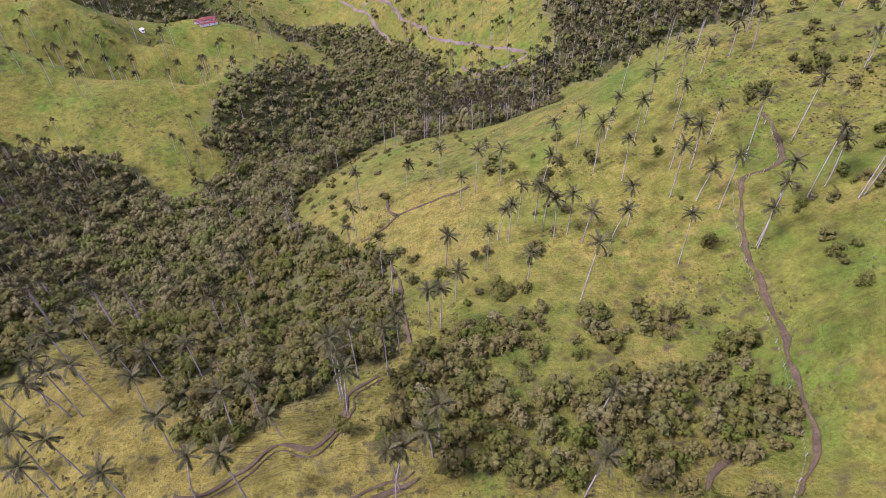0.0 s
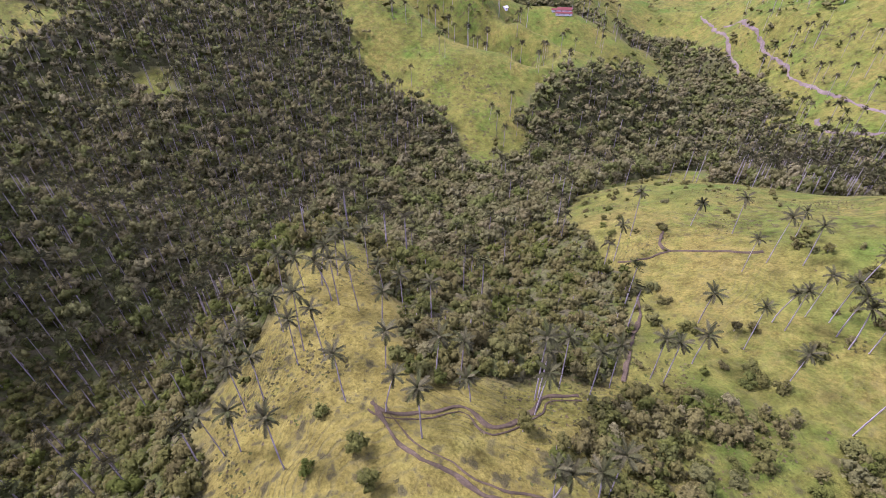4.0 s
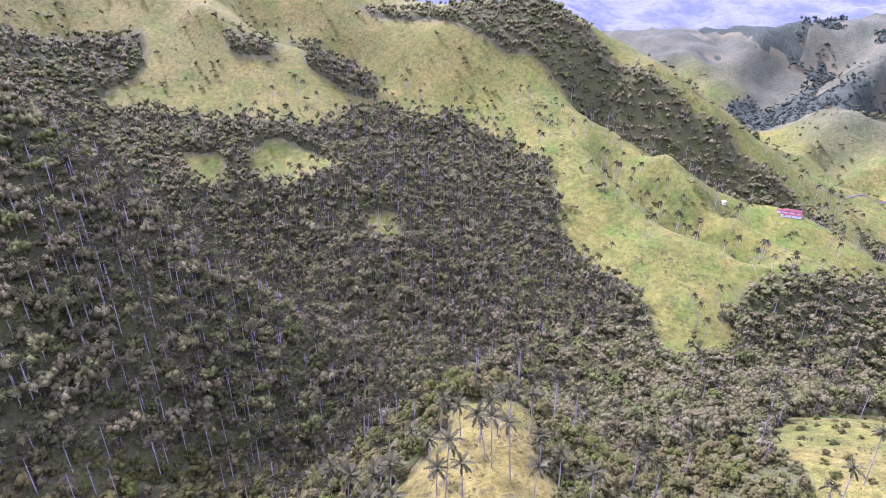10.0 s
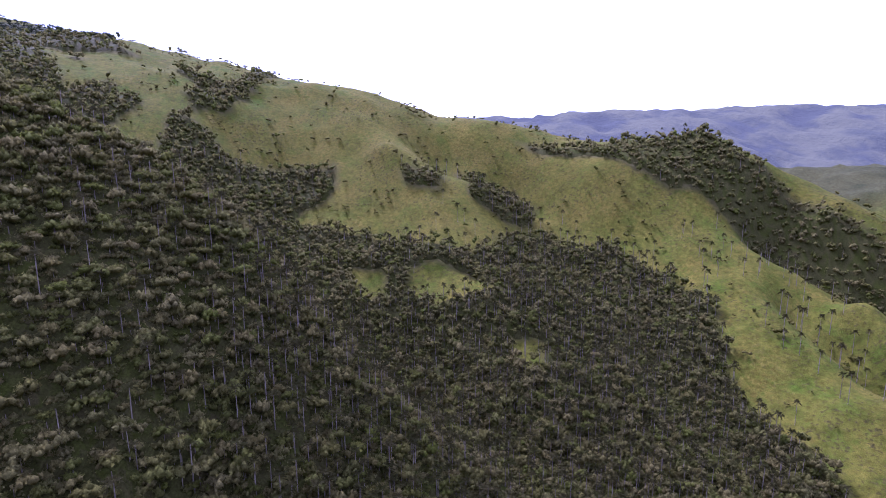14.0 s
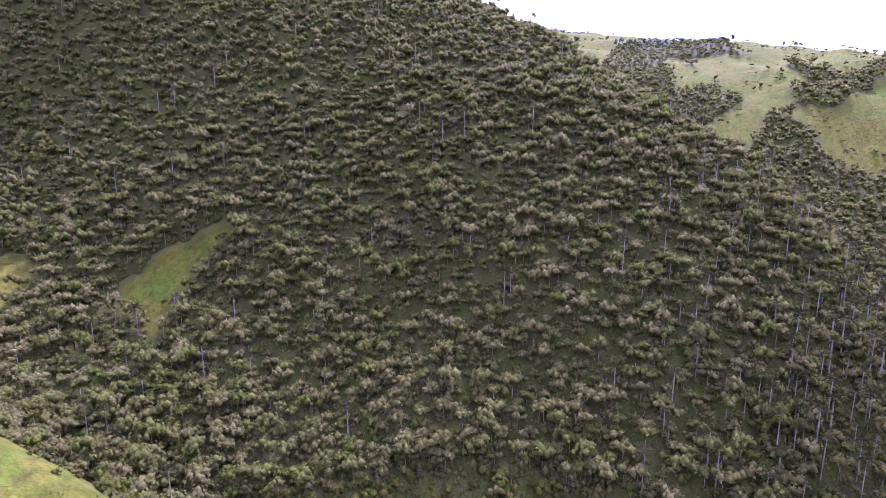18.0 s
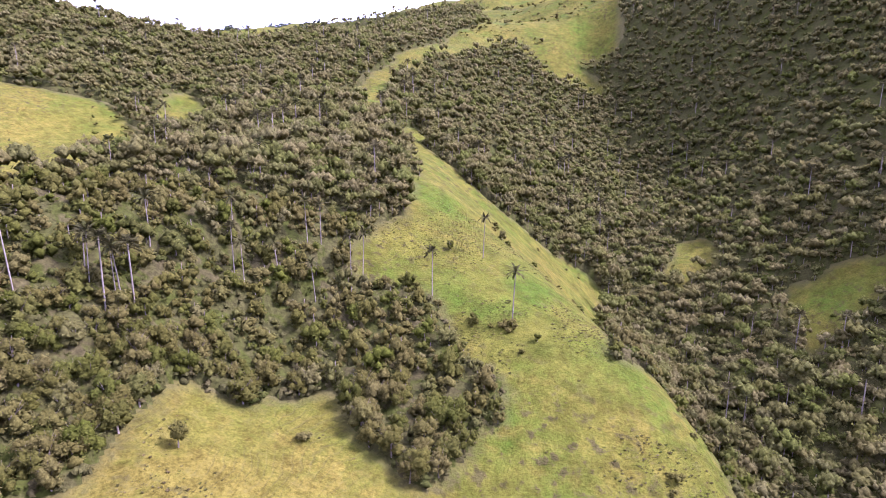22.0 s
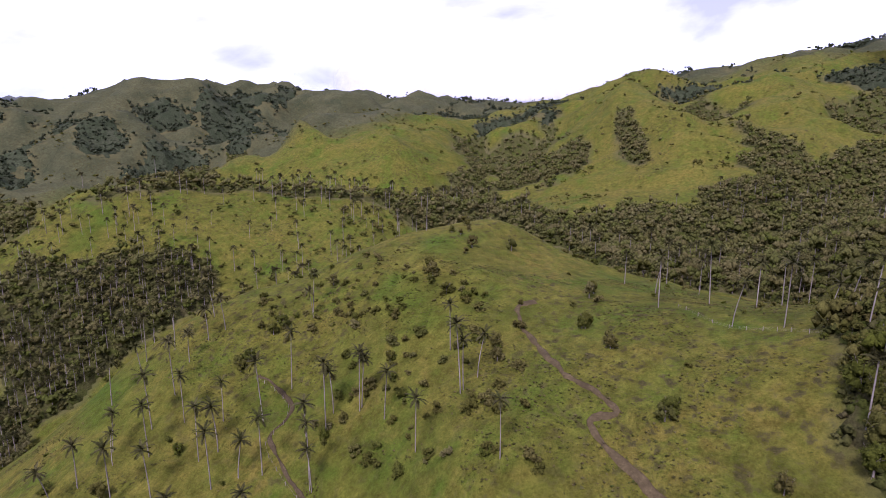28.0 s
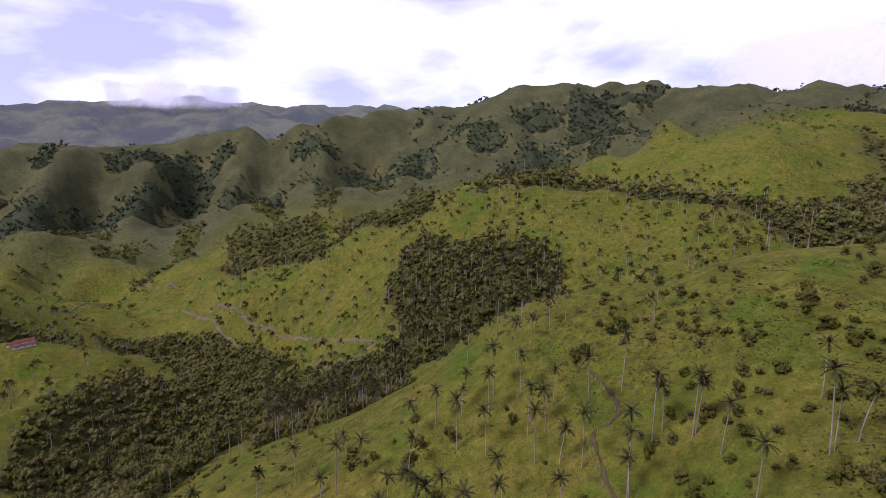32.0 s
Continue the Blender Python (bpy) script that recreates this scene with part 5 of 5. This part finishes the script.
def gable(length, width, low, high, over, at):
    """A pitched roof with thickness and eaves, ridge along x."""
    bm = bmesh.new()
    l, w = length / 2 + over, width / 2 + over
    rings = []
    for dz in (0.0, -0.18):
        rings.append([bm.verts.new((at[0] + sx * l, at[1] + y, at[2] + z + dz)) for sx in (-1, 1) for y, z in ((-w, low), (0, high), (w, low))])
    for a, b, c, d in ((0, 3, 4, 1), (1, 4, 5, 2)):
        bm.faces.new([rings[0][k] for k in (a, b, c, d)])
        bm.faces.new([rings[1][k] for k in (d, c, b, a)])
    for a, b in ((0, 1), (1, 2), (2, 5), (5, 4), (4, 3), (3, 0)):
        bm.faces.new([rings[0][a], rings[0][b], rings[1][b], rings[1][a]])
    bmesh.ops.recalc_face_normals(bm, faces=bm.faces[:])
    return bm


def part_of(name, bm, mat, parent, label=""):
    me = bpy.data.meshes.new(name)
    bm.to_mesh(me)
    bm.free()
    me.materials.append(mat)
    return part(name, me, parent, label)


def farm_building(name, label, category, x, y, turn, length, width, roof_mat, high=4.6):
    z = ground(x, y)
    b = thing(name, label, category, "farm buildings on the ridge" if roof_mat is ROOF else "")
    b.matrix_basis = pose(x, y, z, 0, 0, turn)
    for side in (-1, 1):
        part_of("wall", bar((length, 0.25, 4.5), (0, side * (width / 2 - 0.13), -1.8)), WALL, b, "limewashed wall")
        part_of("end_wall", bar((0.25, width - 0.55, 4.9), (side * (length / 2 - 0.13), 0, -1.8)), WALL, b)
    part_of("roof", gable(length, width, 2.6, high, 0.6, (0, 0, 0)), roof_mat, b, "sheet roof with wide eaves")
    part_of("door", bar((1.1, 0.08, 2.1), (0, -width / 2 - 0.03, 0)), DOOR, b)
    for u in (-0.33, 0.33):
        w = part_of("window", bar((1.2, 0.06, 1.1), (u * length, -width / 2 - 0.03, 0.95)), DOOR, b, "shuttered window")
        part_of("sill", bar((1.4, 0.18, 0.08), (u * length, -width / 2 - 0.09, 0.84)), POST, w)
    return b


HOUSE_X, HOUSE_Y, HOUSE_TURN = FARM
cx, sx = math.cos(radians(HOUSE_TURN)), math.sin(radians(HOUSE_TURN))
for u, v, length in ((0, -7, 22), (-3, 0, 26), (2, 7, 20)):
    farm_building("farmhouse", "long low farm building with a red sheet roof", "farmhouse", HOUSE_X + u * cx - v * sx, HOUSE_Y + u * sx + v * cx, HOUSE_TURN, length, 5.6, ROOF, 4.0)
for (x, y), turn, size in COTTAGES:
    farm_building("cottage", "small white cottage in the valley", "cottage", x, y, turn, size, 5.5, WALL, 4.0)

# ---- fences ----
def build_fence(points, label, step, wires, mat):
    fence = thing("fence", label, "fence")
    line = smooth_line(points, step)
    heights = LAND.height(line[:, 0], line[:, 1])
    fence.matrix_basis = pose(line[0, 0], line[0, 1], float(heights[0]))
    post_mesh = None
    for (x, y), z in zip(line, heights):
        if post_mesh is None:
            ob = part_of("post", bar((0.18, 0.18, 2.1), (0, 0, -0.5)), mat, fence)
            post_mesh = ob.data
        else:
            ob = part("post", post_mesh, fence)
        ob.location = (x - line[0, 0], y - line[0, 1], float(z - heights[0]))
    ends = np.column_stack([line - line[0], heights - heights[0]])
    for up in wires:
        curve = bpy.data.curves.new("wire", "CURVE")
        curve.dimensions, curve.bevel_depth = "3D", 0.012
        path = curve.splines.new("POLY")
        path.points.add(len(ends) - 1)
        for p, (a, b, c) in zip(path.points, ends):
            p.co = (a, b, c + up, 1)
        curve.materials.append(POST)
        part("wire", curve, fence)


build_fence(FENCE, "line of weathered posts along the grassy saddle", 5.0, (0.45, 0.85, 1.25), POST)
build_fence([(x - 1.9, y - 0.6) for x, y in PATHS["slope_path"]], "pale posts and wire beside the muddy path", 6.0, (0.5, 1.0), TRUNK)

# ---- mist on the mountains ----
def mist(name, bearings, distance, low, high, label, dense=1.0):
    n, k = 70, 14
    a = np.radians(np.linspace(*bearings, n))
    u, v = np.meshgrid(np.linspace(0, 1, n), np.linspace(0, 1, k), indexing="ij")
    d = distance + 60 * np.sin(u * 9.0) + 90 * (v - 0.5)
    x, y, z = -np.sin(a)[:, None] * d, np.cos(a)[:, None] * d, low + (high - low) * v
    i = np.arange(n - 1)[:, None] * k + np.arange(k - 1)
    quads = np.stack([i, i + k, i + k + 1, i + 1], 2).reshape(-1, 4)
    me = mesh_of(name, np.stack([x, y, z], 2).reshape(-1, 3), quads, MIST, True)
    edge = smooth_step(u, 0, 0.2) * (1 - smooth_step(u, 0.8, 1)) * smooth_step(v, 0, 0.3) * (1 - smooth_step(v, 0.75, 1))
    attribute(me, "thick", (dense * edge).ravel())
    return tagged(new(name, me), label, "cloud", kind="structure")


mist("backdrop_cloud_on_the_mountain", (-86, -128), 1500, 135, 640, "low cloud over the dark forested mountain", 1.7)
mist("backdrop_cloud_on_the_ridge", (-38, -78), 2380, 110, 430, "low cloud along the grass ridge", 1.4)
mist("backdrop_cloud_far_off", (17, 0), 3700, 150, 360, "torn cloud on the distant range")
